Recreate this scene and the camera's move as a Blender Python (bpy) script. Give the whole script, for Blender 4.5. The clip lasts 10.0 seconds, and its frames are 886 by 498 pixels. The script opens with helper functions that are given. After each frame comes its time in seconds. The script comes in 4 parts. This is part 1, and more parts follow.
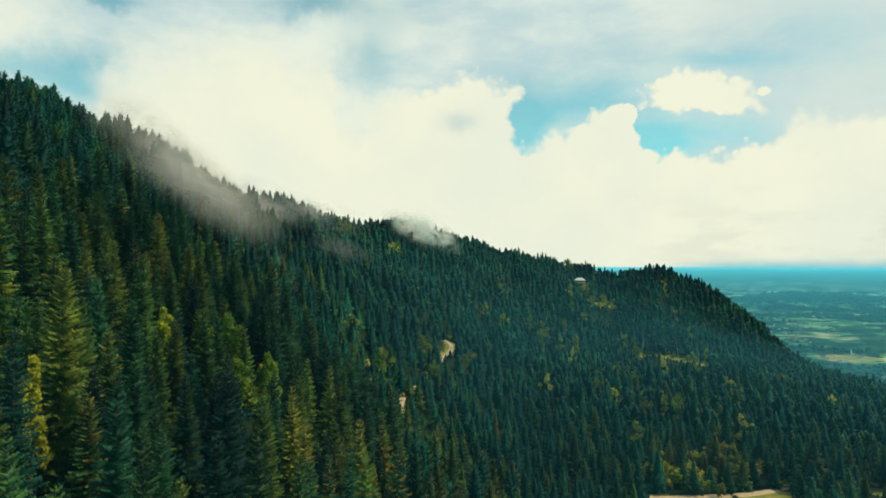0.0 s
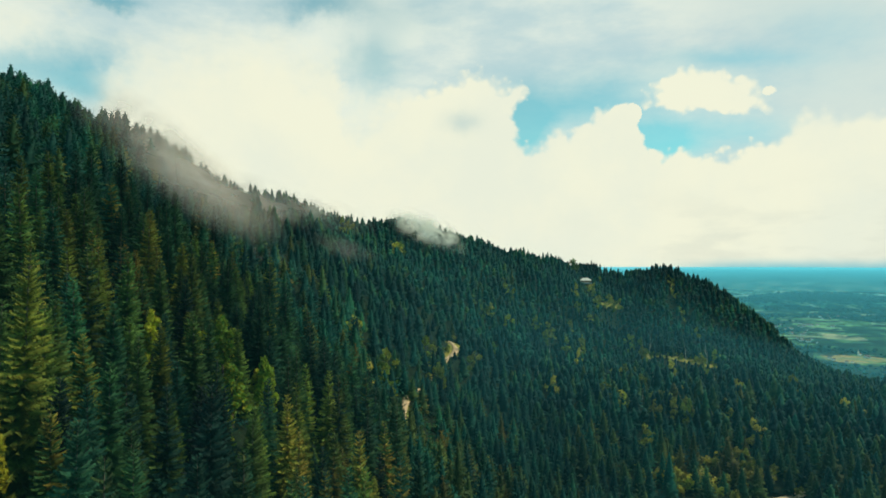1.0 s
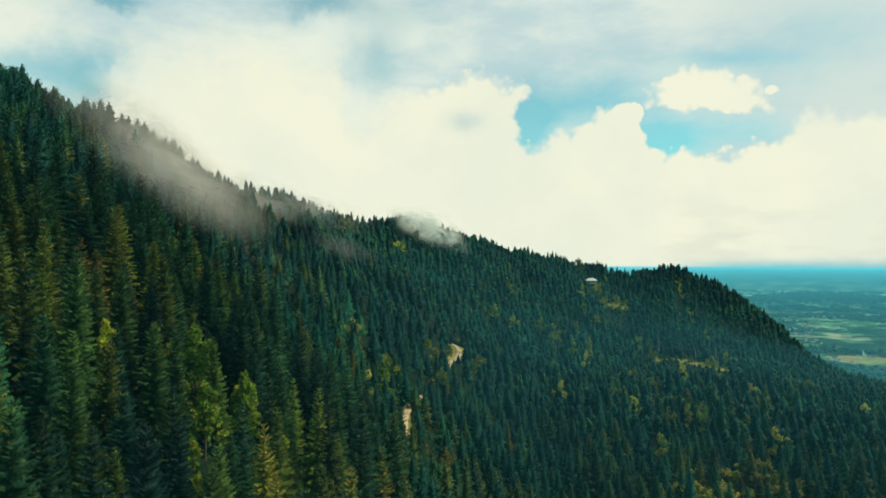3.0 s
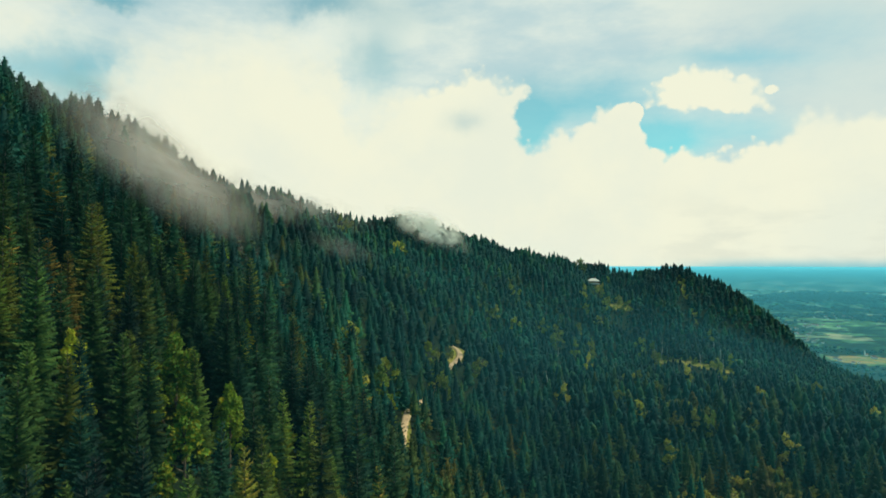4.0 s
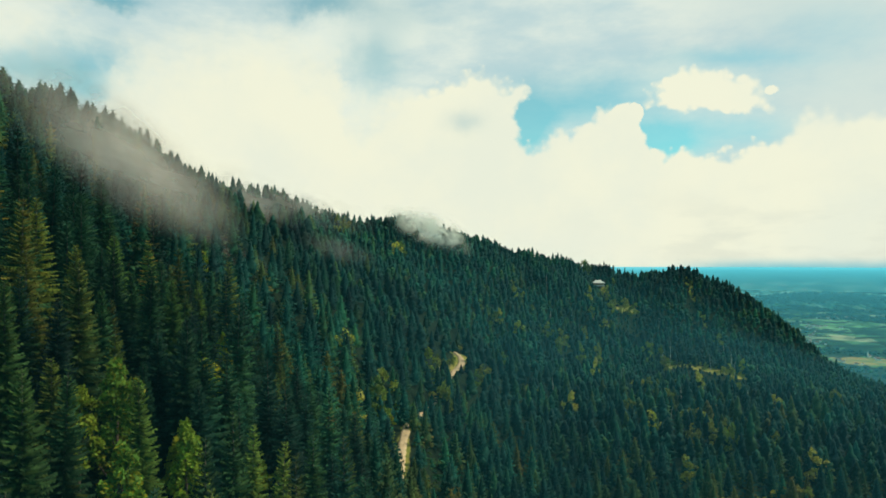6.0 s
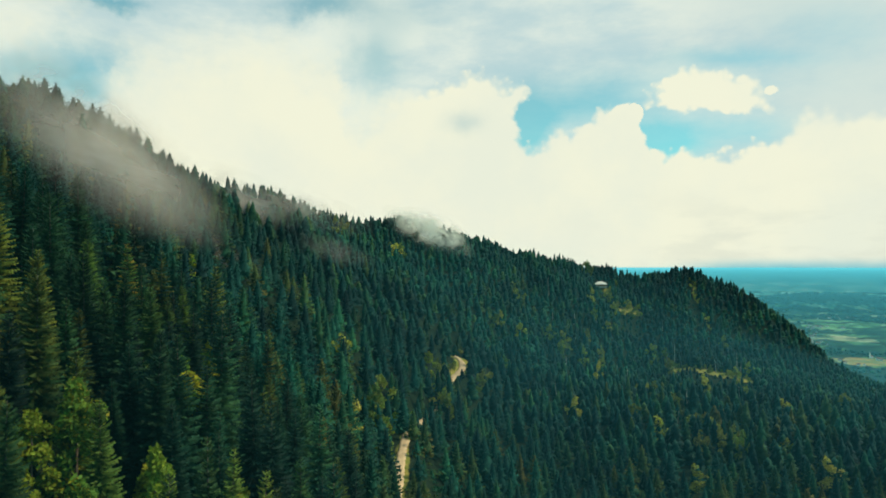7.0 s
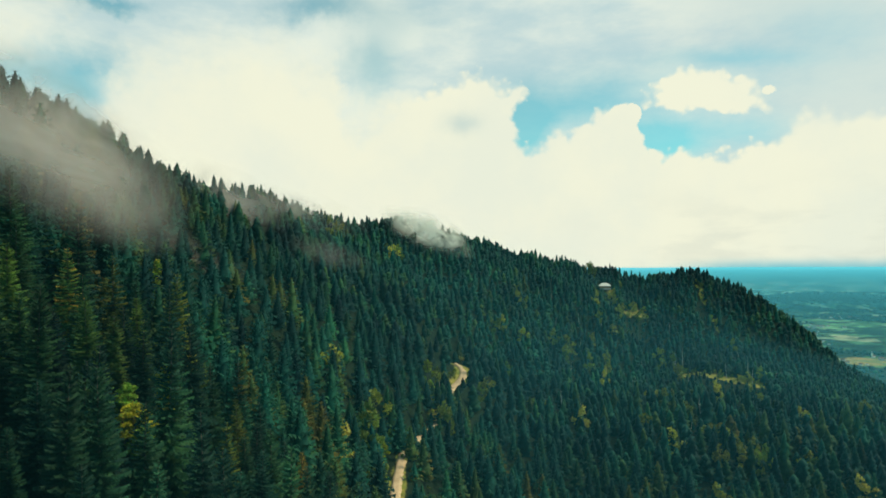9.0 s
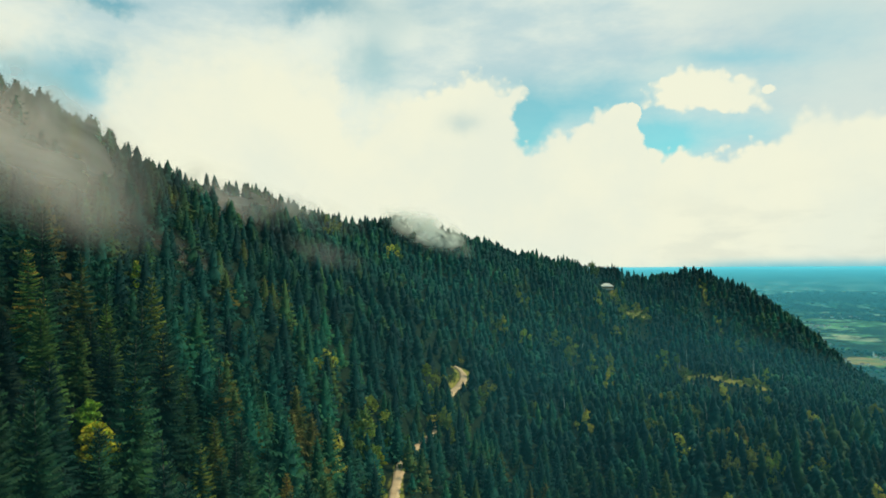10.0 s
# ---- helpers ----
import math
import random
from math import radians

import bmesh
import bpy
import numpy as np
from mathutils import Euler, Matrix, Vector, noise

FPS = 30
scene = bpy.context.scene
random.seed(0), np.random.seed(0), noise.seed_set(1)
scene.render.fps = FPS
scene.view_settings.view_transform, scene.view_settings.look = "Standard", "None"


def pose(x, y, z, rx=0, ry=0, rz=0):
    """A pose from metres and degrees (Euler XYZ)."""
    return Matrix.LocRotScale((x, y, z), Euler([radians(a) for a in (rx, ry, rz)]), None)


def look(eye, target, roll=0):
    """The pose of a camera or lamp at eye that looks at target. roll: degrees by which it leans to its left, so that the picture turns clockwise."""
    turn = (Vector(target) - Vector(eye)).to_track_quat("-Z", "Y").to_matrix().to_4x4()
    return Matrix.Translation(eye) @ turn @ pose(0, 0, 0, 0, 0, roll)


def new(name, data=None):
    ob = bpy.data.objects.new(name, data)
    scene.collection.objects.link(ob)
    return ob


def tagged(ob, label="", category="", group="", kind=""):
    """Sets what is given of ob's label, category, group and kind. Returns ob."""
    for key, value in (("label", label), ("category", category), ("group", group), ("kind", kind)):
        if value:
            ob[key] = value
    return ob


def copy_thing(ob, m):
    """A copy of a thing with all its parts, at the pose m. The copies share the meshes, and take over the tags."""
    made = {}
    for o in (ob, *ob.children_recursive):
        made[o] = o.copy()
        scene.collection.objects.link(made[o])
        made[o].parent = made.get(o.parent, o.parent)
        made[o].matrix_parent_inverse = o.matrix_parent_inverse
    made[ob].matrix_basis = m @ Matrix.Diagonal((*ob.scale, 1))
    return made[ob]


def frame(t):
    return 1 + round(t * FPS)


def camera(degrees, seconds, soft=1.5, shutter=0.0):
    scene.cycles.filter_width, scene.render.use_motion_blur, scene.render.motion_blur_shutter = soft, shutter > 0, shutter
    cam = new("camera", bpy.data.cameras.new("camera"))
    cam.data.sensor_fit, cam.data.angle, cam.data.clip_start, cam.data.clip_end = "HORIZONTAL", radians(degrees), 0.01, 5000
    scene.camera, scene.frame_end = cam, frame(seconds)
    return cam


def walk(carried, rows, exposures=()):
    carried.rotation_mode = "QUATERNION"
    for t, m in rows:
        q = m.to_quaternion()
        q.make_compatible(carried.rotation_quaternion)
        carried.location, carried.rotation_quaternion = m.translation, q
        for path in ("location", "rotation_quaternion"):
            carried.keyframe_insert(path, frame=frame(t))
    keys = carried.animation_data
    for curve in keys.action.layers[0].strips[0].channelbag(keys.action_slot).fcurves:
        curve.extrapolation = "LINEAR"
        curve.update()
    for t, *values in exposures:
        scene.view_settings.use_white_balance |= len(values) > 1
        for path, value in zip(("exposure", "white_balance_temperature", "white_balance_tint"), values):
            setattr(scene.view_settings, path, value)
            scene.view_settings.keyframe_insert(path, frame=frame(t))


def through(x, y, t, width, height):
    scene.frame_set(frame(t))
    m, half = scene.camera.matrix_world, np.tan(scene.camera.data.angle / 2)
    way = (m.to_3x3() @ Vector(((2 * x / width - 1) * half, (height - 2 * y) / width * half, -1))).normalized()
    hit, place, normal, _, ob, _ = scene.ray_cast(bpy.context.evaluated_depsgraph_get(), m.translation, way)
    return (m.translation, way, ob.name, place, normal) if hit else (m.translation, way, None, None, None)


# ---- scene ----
cam = camera(71.7, 10.0, soft=1.75)
METRES, EYE, TILT, LEAN, TURN = 100.0, 0.0, 2.4, 0.0, -0.1
ROWS = [
    (0.0, 0.0, 0.0, 0.0, -0.0, -1.29, 0.08),
    (0.5, -0.0015, 0.04, -0.0024, 0.23, -1.29, 0.07),
    (1.0, -0.0033, 0.0784, -0.0045, 0.37, -1.29, 0.1),
    (1.5, -0.0061, 0.1219, -0.0058, 0.45, -1.3, 0.1),
    (2.0, -0.0085, 0.1633, -0.0069, 0.51, -1.33, 0.08),
    (2.5, -0.0119, 0.2118, -0.0081, 0.53, -1.34, 0.07),
    (4.0, -0.0187, 0.3553, -0.0079, 0.53, -1.37, 0.08),
    (4.5, -0.0213, 0.4091, -0.0078, 0.53, -1.36, 0.08),
    (5.0, -0.0235, 0.4599, -0.0077, 0.54, -1.36, 0.07),
    (5.5, -0.0271, 0.5172, -0.0071, 0.52, -1.36, 0.05),
    (7.0, -0.0312, 0.6686, -0.003, 0.53, -1.26, 0.18),
    (7.5, -0.0325, 0.7255, -0.0025, 0.51, -1.24, 0.24),
    (8.0, -0.0338, 0.7783, -0.002, 0.47, -1.2, 0.33),
    (8.5, -0.0343, 0.8362, -0.0024, 0.44, -1.19, 0.38),
    (9.0, -0.0342, 0.8896, -0.0029, 0.42, -1.17, 0.46),
    (9.5, -0.034, 0.9471, -0.0035, 0.41, -1.16, 0.5),
    (10.0, -0.033, 0.9989, -0.0023, 0.41, -1.21, 0.49),
]
walk(cam, [(t, pose(0, 0, EYE, TILT, LEAN, TURN) @ pose(METRES * x, METRES * y, METRES * z, 90 + pitch, roll, yaw)) for t, x, y, z, yaw, pitch, roll in ROWS])


# ---- node helpers ----
class Nodes:
    """Short hand for building a node tree."""

    def __init__(self, tree):
        self.tree = tree
        tree.nodes.clear()

    def make(self, kind, ins=(), **settings):
        node = self.tree.nodes.new(kind)
        for key, value in settings.items():
            setattr(node, key, value)
        for key, value in dict(ins).items():
            self.plug(value, node.inputs[key])
        return node

    def plug(self, value, socket):
        if isinstance(value, bpy.types.NodeSocket):
            self.tree.links.new(value, socket)
        elif isinstance(value, bpy.types.Node):
            self.tree.links.new(value.outputs[0], socket)
        else:
            socket.default_value = value

    def math(self, op, a, b=0.0, c=0.0, clamp=False):
        return self.make("ShaderNodeMath", {0: a, 1: b, 2: c}, operation=op, use_clamp=clamp).outputs[0]

    def step(self, x, lo, hi, a=0.0, b=1.0):
        return self.make("ShaderNodeMapRange", {"Value": x, "From Min": lo, "From Max": hi, "To Min": a, "To Max": b}, interpolation_type="SMOOTHSTEP").outputs[0]

    def mix(self, f, a, b, blend="MIX"):
        node = self.tree.nodes.new("ShaderNodeMix")
        node.data_type, node.blend_type = "RGBA", blend
        for value, socket in ((f, node.inputs[0]), (a, node.inputs[6]), (b, node.inputs[7])):
            self.plug(value, socket)
        return node.outputs[2]

    def noise(self, vector, scale, detail=4.0, rough=0.55, colour=False, distort=0.0):
        node = self.make("ShaderNodeTexNoise", {"Vector": vector, "Scale": scale, "Detail": detail, "Roughness": rough, "Distortion": distort})
        return node.outputs["Color" if colour else "Fac"]

    def ramp(self, fac, *stops):
        node = self.make("ShaderNodeValToRGB", {0: fac})
        band = node.color_ramp.elements
        while len(band) < len(stops):
            band.new(0.5)
        for element, (place, colour) in zip(band, stops):
            element.position, element.color = place, (*colour, 1)
        return node.outputs[0]


def rgb(r, g, b):
    return (r, g, b, 1.0)


def material(name):
    mat = bpy.data.materials.new(name)
    mat.use_nodes = True
    return mat, Nodes(mat.node_tree)


# ---- world: blue summer sky with a high veil and bright cumulus ----
SUN_UP, SUN_TURN = 45.0, 88.0      # elevation; bearing from +y, towards +x
world = bpy.data.worlds.new("sky")
scene.world = world
world.use_nodes = True
n = Nodes(world.node_tree)
way = n.make("ShaderNodeTexCoord").outputs["Generated"]
split = n.make("ShaderNodeSeparateXYZ", {0: way})
dx, dy, dz = split.outputs
ahead = n.math("MAXIMUM", dy, 0.05)
warp = n.noise(way, 7.0, 7.0, 0.6, colour=True)
warp_x, warp_y, _ = n.make("ShaderNodeSeparateXYZ", {0: warp}).outputs
u0, v0 = n.math("DIVIDE", dx, ahead), n.math("DIVIDE", dz, ahead)
fine = n.noise(way, 30.0, 5.0, 0.6, colour=True)
fine_x, fine_y, _ = n.make("ShaderNodeSeparateXYZ", {0: fine}).outputs
heads = n.make("ShaderNodeTexVoronoi", {"Vector": n.mix(0.02, way, fine), "Scale": 34.0, "Randomness": 1.0}, feature="SMOOTH_F1").outputs["Distance"]
small_heads = n.make("ShaderNodeTexVoronoi", {"Vector": n.mix(0.01, way, fine), "Scale": 90.0, "Randomness": 1.0}, feature="SMOOTH_F1").outputs["Distance"]
mild = n.step(u0, -0.25, 0.0, 1.2, 0.42)          # the cloud's edges are torn on one side, crisp on the other
u = n.math("MULTIPLY_ADD", n.math("ADD", n.math("MULTIPLY_ADD", warp_x, 0.07, -0.035), n.math("MULTIPLY_ADD", fine_x, 0.05, -0.025)), mild, u0)
v = n.math("MULTIPLY_ADD", n.math("ADD", n.math("MULTIPLY_ADD", warp_y, 0.07, -0.035), n.math("MULTIPLY_ADD", fine_y, 0.05, -0.025)), mild, v0)


def round_field(cu, cv, su, sv):
    """Distance from the middle of an oval, 1 on its rim, squared."""
    a = n.math("DIVIDE", n.math("SUBTRACT", u, cu), su)
    b = n.math("DIVIDE", n.math("SUBTRACT", v, cv), sv)
    return n.math("ADD", n.math("MULTIPLY", a, a), n.math("MULTIPLY", b, b))


# the top of the cumulus bank: across, up
BANK = [
    (-0.80, 0.02), (-0.60, 0.15), (-0.575, 0.28), (-0.545, 0.37), (-0.52, 0.41), (-0.31, 0.435), (-0.27, 0.42), (-0.215, 0.39), (-0.178, 0.372), (-0.163, 0.298),
    (-0.14, 0.286), (-0.10, 0.289), (-0.05, 0.290), (0.008, 0.305), (0.053, 0.312), (0.082, 0.296), (0.105, 0.294), (0.128, 0.298), (0.143, 0.288), (0.146, 0.203),
    (0.160, 0.209), (0.178, 0.222), (0.192, 0.222), (0.20, 0.210), (0.252, 0.250), (0.284, 0.257), (0.308, 0.252), (0.33, 0.186), (0.385, 0.190), (0.41, 0.172),
    (0.54, 0.200), (0.585, 0.258),
]
band = n.make("ShaderNodeValToRGB", {0: n.math("MULTIPLY_ADD", u, 1 / 1.6, 0.5)})
while len(band.color_ramp.elements) < len(BANK):
    band.color_ramp.elements.new(0.5)
for stop, (across, top) in zip(band.color_ramp.elements, BANK):
    stop.position, stop.color = across / 1.6 + 0.5, (top * 2, top * 2, top * 2, 1)
bank_top = n.math("MULTIPLY", band.outputs[0], 0.5)
field = n.math("MULTIPLY", n.math("SUBTRACT", bank_top, v), 14.0)
# loose heaps beside it, and holes in the high veil: middle across and up, half width, half height (, depth)
CUMULUS = [
    (-0.70, 0.39, 0.10, 0.05), (-0.66, 0.42, 0.14, 0.03),
    (0.285, 0.225, 0.03, 0.03), (0.31, 0.24, 0.013, 0.015),
]
BLUE = [
    (0.125, 0.215, 0.045, 0.042, 1.0), (0.345, 0.195, 0.06, 0.033, 0.95), (0.22, 0.25, 0.11, 0.035, 0.55), (0.47, 0.215, 0.10, 0.03, 0.36), (0.46, 0.33, 0.12, 0.016, 0.4),
    (-0.12, 0.325, 0.045, 0.05, 0.5), (-0.21, 0.425, 0.07, 0.026, 0.65), (-0.08, 0.41, 0.09, 0.035, 0.25), (-0.60, 0.31, 0.07, 0.05, 0.7), (-0.715, 0.315, 0.06, 0.035, 0.5),
    (-0.56, 0.43, 0.05, 0.016, 0.8), (0.34, 0.29, 0.22, 0.03, 0.25), (0.62, 0.38, 0.12, 0.05, 0.22),
]
for item in CUMULUS:
    field = n.math("MAXIMUM", field, n.math("SUBTRACT", 1.0, round_field(*item)))
field = n.math("MINIMUM", field, n.math("MULTIPLY_ADD", round_field(0.144, 0.226, 0.027, 0.038), 0.25, -0.25))
lens = n.math("MINIMUM", n.math("MULTIPLY_ADD", round_field(0.424, 0.256, 0.098, 0.052), -0.45, 0.60), n.math("MULTIPLY", n.math("SUBTRACT", v, 0.240), 22.0))
field = n.math("MAXIMUM", field, lens)
field = n.math("MAXIMUM", field, n.math("SUBTRACT", 0.5, round_field(0.53, 0.279, 0.022, 0.014)))
gap = None
for *oval, depth in BLUE:
    value = n.math("MULTIPLY", n.math("EXPONENT", n.math("MULTIPLY", round_field(*oval), -0.9)), depth)
    gap = value if gap is None else n.math("ADD", gap, value)
front = n.step(dy, 0.2, 0.5)
broad = n.noise(way, 2.6, 6.0, 0.55)
elsewhere = n.math("MULTIPLY_ADD", broad, 4.0, -2.5)
field = n.make("ShaderNodeMix", {0: front, 2: elsewhere, 3: field}, data_type="FLOAT").outputs[0]
puff = n.noise(way, 11.0, 6.0, 0.6)
edge = n.math("MAXIMUM", n.step(u0, -0.22, -0.02, 2.0, 0.26), n.step(u0, 0.33, 0.40, 0.16, 0.5))
edge = n.math("MAXIMUM", n.math("MULTIPLY", edge, n.step(n.math("ABSOLUTE", n.math("SUBTRACT", u0, 0.42)), 0.10, 0.14, 0.4, 1.0)), 0.16)
cumulus = n.make("ShaderNodeMapRange", {"Value": n.math("ADD", n.math("ADD", field, n.math("MULTIPLY_ADD", puff, 0.5, -0.20)), n.math("ADD", n.math("MULTIPLY_ADD", heads, -0.55, 0.18), n.math("MULTIPLY_ADD", small_heads, -0.35, 0.08))), "From Min": -0.04, "From Max": edge}, interpolation_type="SMOOTHSTEP").outputs[0]
thin = n.noise(n.make("ShaderNodeMapping", {"Vector": way, "Scale": (1.0, 1.0, 2.6)}), 3.2, 6.0, 0.6)
gap = n.math("MULTIPLY", gap, front)
cover = n.make("ShaderNodeMix", {0: front, 2: n.step(thin, 0.45, 0.7), 3: n.step(thin, 0.22, 0.58, 0.80, 0.98)}, data_type="FLOAT").outputs[0]
veil = n.math("MAXIMUM", n.math("SUBTRACT", cover, gap), n.math("MULTIPLY", front, 0.22))
nishita = n.make("ShaderNodeTexSky", sky_type="NISHITA", sun_disc=False, sun_elevation=radians(SUN_UP), sun_rotation=radians(SUN_TURN), altitude=900.0)
clear = n.mix(1.0, nishita, rgb(0.055, 0.168, 0.128), "MULTIPLY")
veil_colour = n.mix(n.step(thin, 0.35, 0.62), rgb(0.58, 0.72, 0.71), rgb(0.80, 0.87, 0.76))
veil_colour = n.mix(n.math("MULTIPLY", n.step(u0, 0.22, 0.60), 0.75), veil_colour, n.mix(n.step(thin, 0.35, 0.65), rgb(0.52, 0.65, 0.66), rgb(0.63, 0.73, 0.68)))
high = n.mix(veil, clear, veil_colour)
bright = n.mix(n.step(n.noise(way, 4.0, 6.0, 0.6), 0.35, 0.62), rgb(0.82, 0.86, 0.71), rgb(0.89, 0.90, 0.705))
grey = n.math("MULTIPLY", n.step(dz, 0.14, 0.02), n.step(n.noise(n.make("ShaderNodeMapping", {"Vector": way, "Scale": (1.0, 1.0, 3.0)}), 6.0, 6.0, 0.6), 0.42, 0.62))
bright = n.mix(n.math("MULTIPLY", n.math("MULTIPLY", grey, n.step(u0, 0.1, 0.5)), 0.6), bright, rgb(0.70, 0.74, 0.62))
dent = n.math("EXPONENT", n.math("MULTIPLY", round_field(0.027, 0.226, 0.030, 0.018), -1.2))
bright = n.mix(n.math("MULTIPLY", dent, 0.75), bright, rgb(0.55, 0.68, 0.63))
sky = n.mix(cumulus, high, bright)
far_blue = n.step(n.math("ADD", dz, n.math("MULTIPLY_ADD", warp_y, 0.016, -0.008)), 0.007, -0.016)
sky = n.mix(n.math("MULTIPLY", far_blue, n.step(u0, 0.30, 0.50)), sky, rgb(0.17, 0.55, 0.62))
n.make("ShaderNodeOutputWorld", {0: n.make("ShaderNodeBackground", {"Color": sky, "Strength": 1.0})})

sun_data = bpy.data.lights.new("sun", "SUN")
sun_data.energy, sun_data.angle, sun_data.color = 3.3, radians(10.0), (1.0, 0.80, 0.48)
sun = new("sun", sun_data)
up, turn = radians(SUN_UP), radians(SUN_TURN)
towards = Vector((math.cos(up) * math.sin(turn), math.cos(up) * math.cos(turn), math.sin(up)))
sun.matrix_world = look(towards * 900, (0, 0, 0))

# ---- materials ----
def foliage(name, stops, gloss=0.75, translucent=0.22, single=True, shades=True):
    """Leaves or needles; stops run over the tone of each tree."""
    mat, k = material(name)
    tone = k.make("ShaderNodeAttribute", attribute_name="tone").outputs["Fac"]
    chance = k.make("ShaderNodeObjectInfo").outputs["Random"]
    t = k.math("FRACT", k.math("ADD", tone, k.math("MULTIPLY", chance, 0.999 if single else 0.0)))
    place = k.make("ShaderNodeNewGeometry").outputs["Position"]
    fine = k.noise(place, 1.7, 3.0)
    wide = k.noise(place, 0.016, 3.0)
    t = k.math("ADD", k.math("MULTIPLY", t, 0.88), k.math("MULTIPLY_ADD", wide, 1.3, -0.62), clamp=True)
    colour = k.ramp(t, *stops)
    stand = k.noise(place, 0.011, 4.0, 0.6)
    if shades:
        colour = k.mix(1.0, colour, k.ramp(stand, (0.35, (0.62, 0.66, 0.70)), (0.65, (1.25, 1.22, 1.1))), "MULTIPLY")
    colour = k.mix(1.0, colour, k.ramp(fine, (0.25, (0.6, 0.62, 0.6)), (0.75, (1.3, 1.28, 1.2))), "MULTIPLY")
    group = k.noise(place, 0.034, 3.0, 0.6)
    colour = k.mix(1.0, colour, k.ramp(group, (0.36, (0.58, 0.64, 0.68)), (0.64, (1.3, 1.28, 1.15))), "MULTIPLY")
    age = k.math("FRACT", k.math("MULTIPLY", chance, 7.31)) if single else k.make("ShaderNodeAttribute", attribute_name="age").outputs["Fac"]
    if shades:
        colour = k.mix(1.0, colour, k.ramp(age, (0.0, (0.5, 0.55, 0.62)), (0.5, (0.9, 0.92, 0.95)), (1.0, (1.35, 1.3, 1.15))), "MULTIPLY")
    clumps = k.noise(place, 0.42, 4.0, 0.7)
    colour = k.mix(1.0, colour, k.ramp(clumps, (0.32, (0.45, 0.5, 0.52) if single else (0.7, 0.73, 0.75)), (0.68, (1.5, 1.45, 1.35) if single else (1.25, 1.22, 1.15))), "MULTIPLY")
    body = k.make("ShaderNodeBsdfPrincipled", {"Base Color": colour, "Roughness": gloss, "Specular IOR Level": 0.2})
    thin = k.make("ShaderNodeBsdfTranslucent", {"Color": colour})
    k.make("ShaderNodeOutputMaterial", {0: k.make("ShaderNodeMixShader", {0: translucent, 1: body, 2: thin})})
    return mat


NEEDLES = foliage("needles", [(0.0, (0.011, 0.07, 0.066)), (0.35, (0.018, 0.095, 0.070)), (0.6, (0.042, 0.128, 0.052)), (0.88, (0.12, 0.15, 0.03)), (1.0, (0.17, 0.145, 0.034))])
FOREST_NEEDLES = foliage("forest_needles", [(0.0, (0.005, 0.058, 0.070)), (0.4, (0.008, 0.084, 0.082)), (0.65, (0.022, 0.106, 0.064)), (0.9, (0.080, 0.118, 0.036)), (1.0, (0.125, 0.115, 0.034))], single=False)
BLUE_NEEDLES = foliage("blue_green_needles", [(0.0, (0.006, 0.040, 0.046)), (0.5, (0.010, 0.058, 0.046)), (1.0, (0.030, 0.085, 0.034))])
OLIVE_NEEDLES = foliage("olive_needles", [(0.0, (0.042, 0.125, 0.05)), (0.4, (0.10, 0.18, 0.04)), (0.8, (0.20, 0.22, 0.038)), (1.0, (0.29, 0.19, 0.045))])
WOODS_LEAVES = foliage("woods_leaves", [(0.0, (0.11, 0.22, 0.05)), (0.45, (0.26, 0.31, 0.06)), (0.8, (0.42, 0.40, 0.08)), (1.0, (0.52, 0.46, 0.14))], 0.6, 0.4, single=False)
LEAVES = foliage("leaves", [(0.0, (0.16, 0.31, 0.05)), (0.45, (0.34, 0.41, 0.04)), (1.0, (0.58, 0.48, 0.04))], 0.6, 0.4, shades=False)

BARK, k = material("bark")
place = k.make("ShaderNodeNewGeometry").outputs["Position"]
k.make("ShaderNodeOutputMaterial", {0: k.make("ShaderNodeBsdfPrincipled", {"Base Color": k.ramp(k.noise(place, 3.0, 5.0), (0.3, (0.05, 0.04, 0.032)), (0.7, (0.15, 0.125, 0.1))), "Roughness": 0.9})})

GROUND, k = material("mountain_and_plain_ground")
place = k.make("ShaderNodeNewGeometry").outputs["Position"]
true = k.make("ShaderNodeUVMap", uv_map="true_plan").outputs[0]
lowland = k.make("ShaderNodeAttribute", attribute_name="lowland").outputs["Fac"]
wooded = k.make("ShaderNodeAttribute", attribute_name="wooded").outputs["Fac"]
grassy = k.make("ShaderNodeAttribute", attribute_name="grassy").outputs["Fac"]
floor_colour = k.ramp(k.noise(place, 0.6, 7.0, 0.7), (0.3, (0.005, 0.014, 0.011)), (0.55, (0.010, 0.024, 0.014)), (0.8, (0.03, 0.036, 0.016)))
grass = k.ramp(k.noise(place, 0.35, 6.0, 0.65), (0.3, (0.10, 0.17, 0.03)), (0.55, (0.27, 0.25, 0.06)), (0.8, (0.45, 0.33, 0.12)))
patch = k.step(k.math("ADD", grassy, k.math("MULTIPLY_ADD", k.noise(place, 0.2, 4.0), 0.6, -0.3)), 0.4, 0.6)
floor_colour = k.mix(patch, floor_colour, grass)
stretch_far = k.make("ShaderNodeMapping", {"Vector": true, "Rotation": (0, 0, 0.5), "Scale": (0.45, 1.1, 1.0)})
wobble = k.mix(0.05, true, k.noise(true, 3.0, 3.0, colour=True))
cells = k.make("ShaderNodeTexVoronoi", {"Vector": k.make("ShaderNodeMapping", {"Vector": wobble, "Rotation": (0, 0, 0.35), "Scale": (5.5, 4.2, 1.0)}), "Scale": 1.0, "Randomness": 0.9})
field_tone = k.make("ShaderNodeSeparateXYZ", {0: cells.outputs["Color"]}).outputs[0]
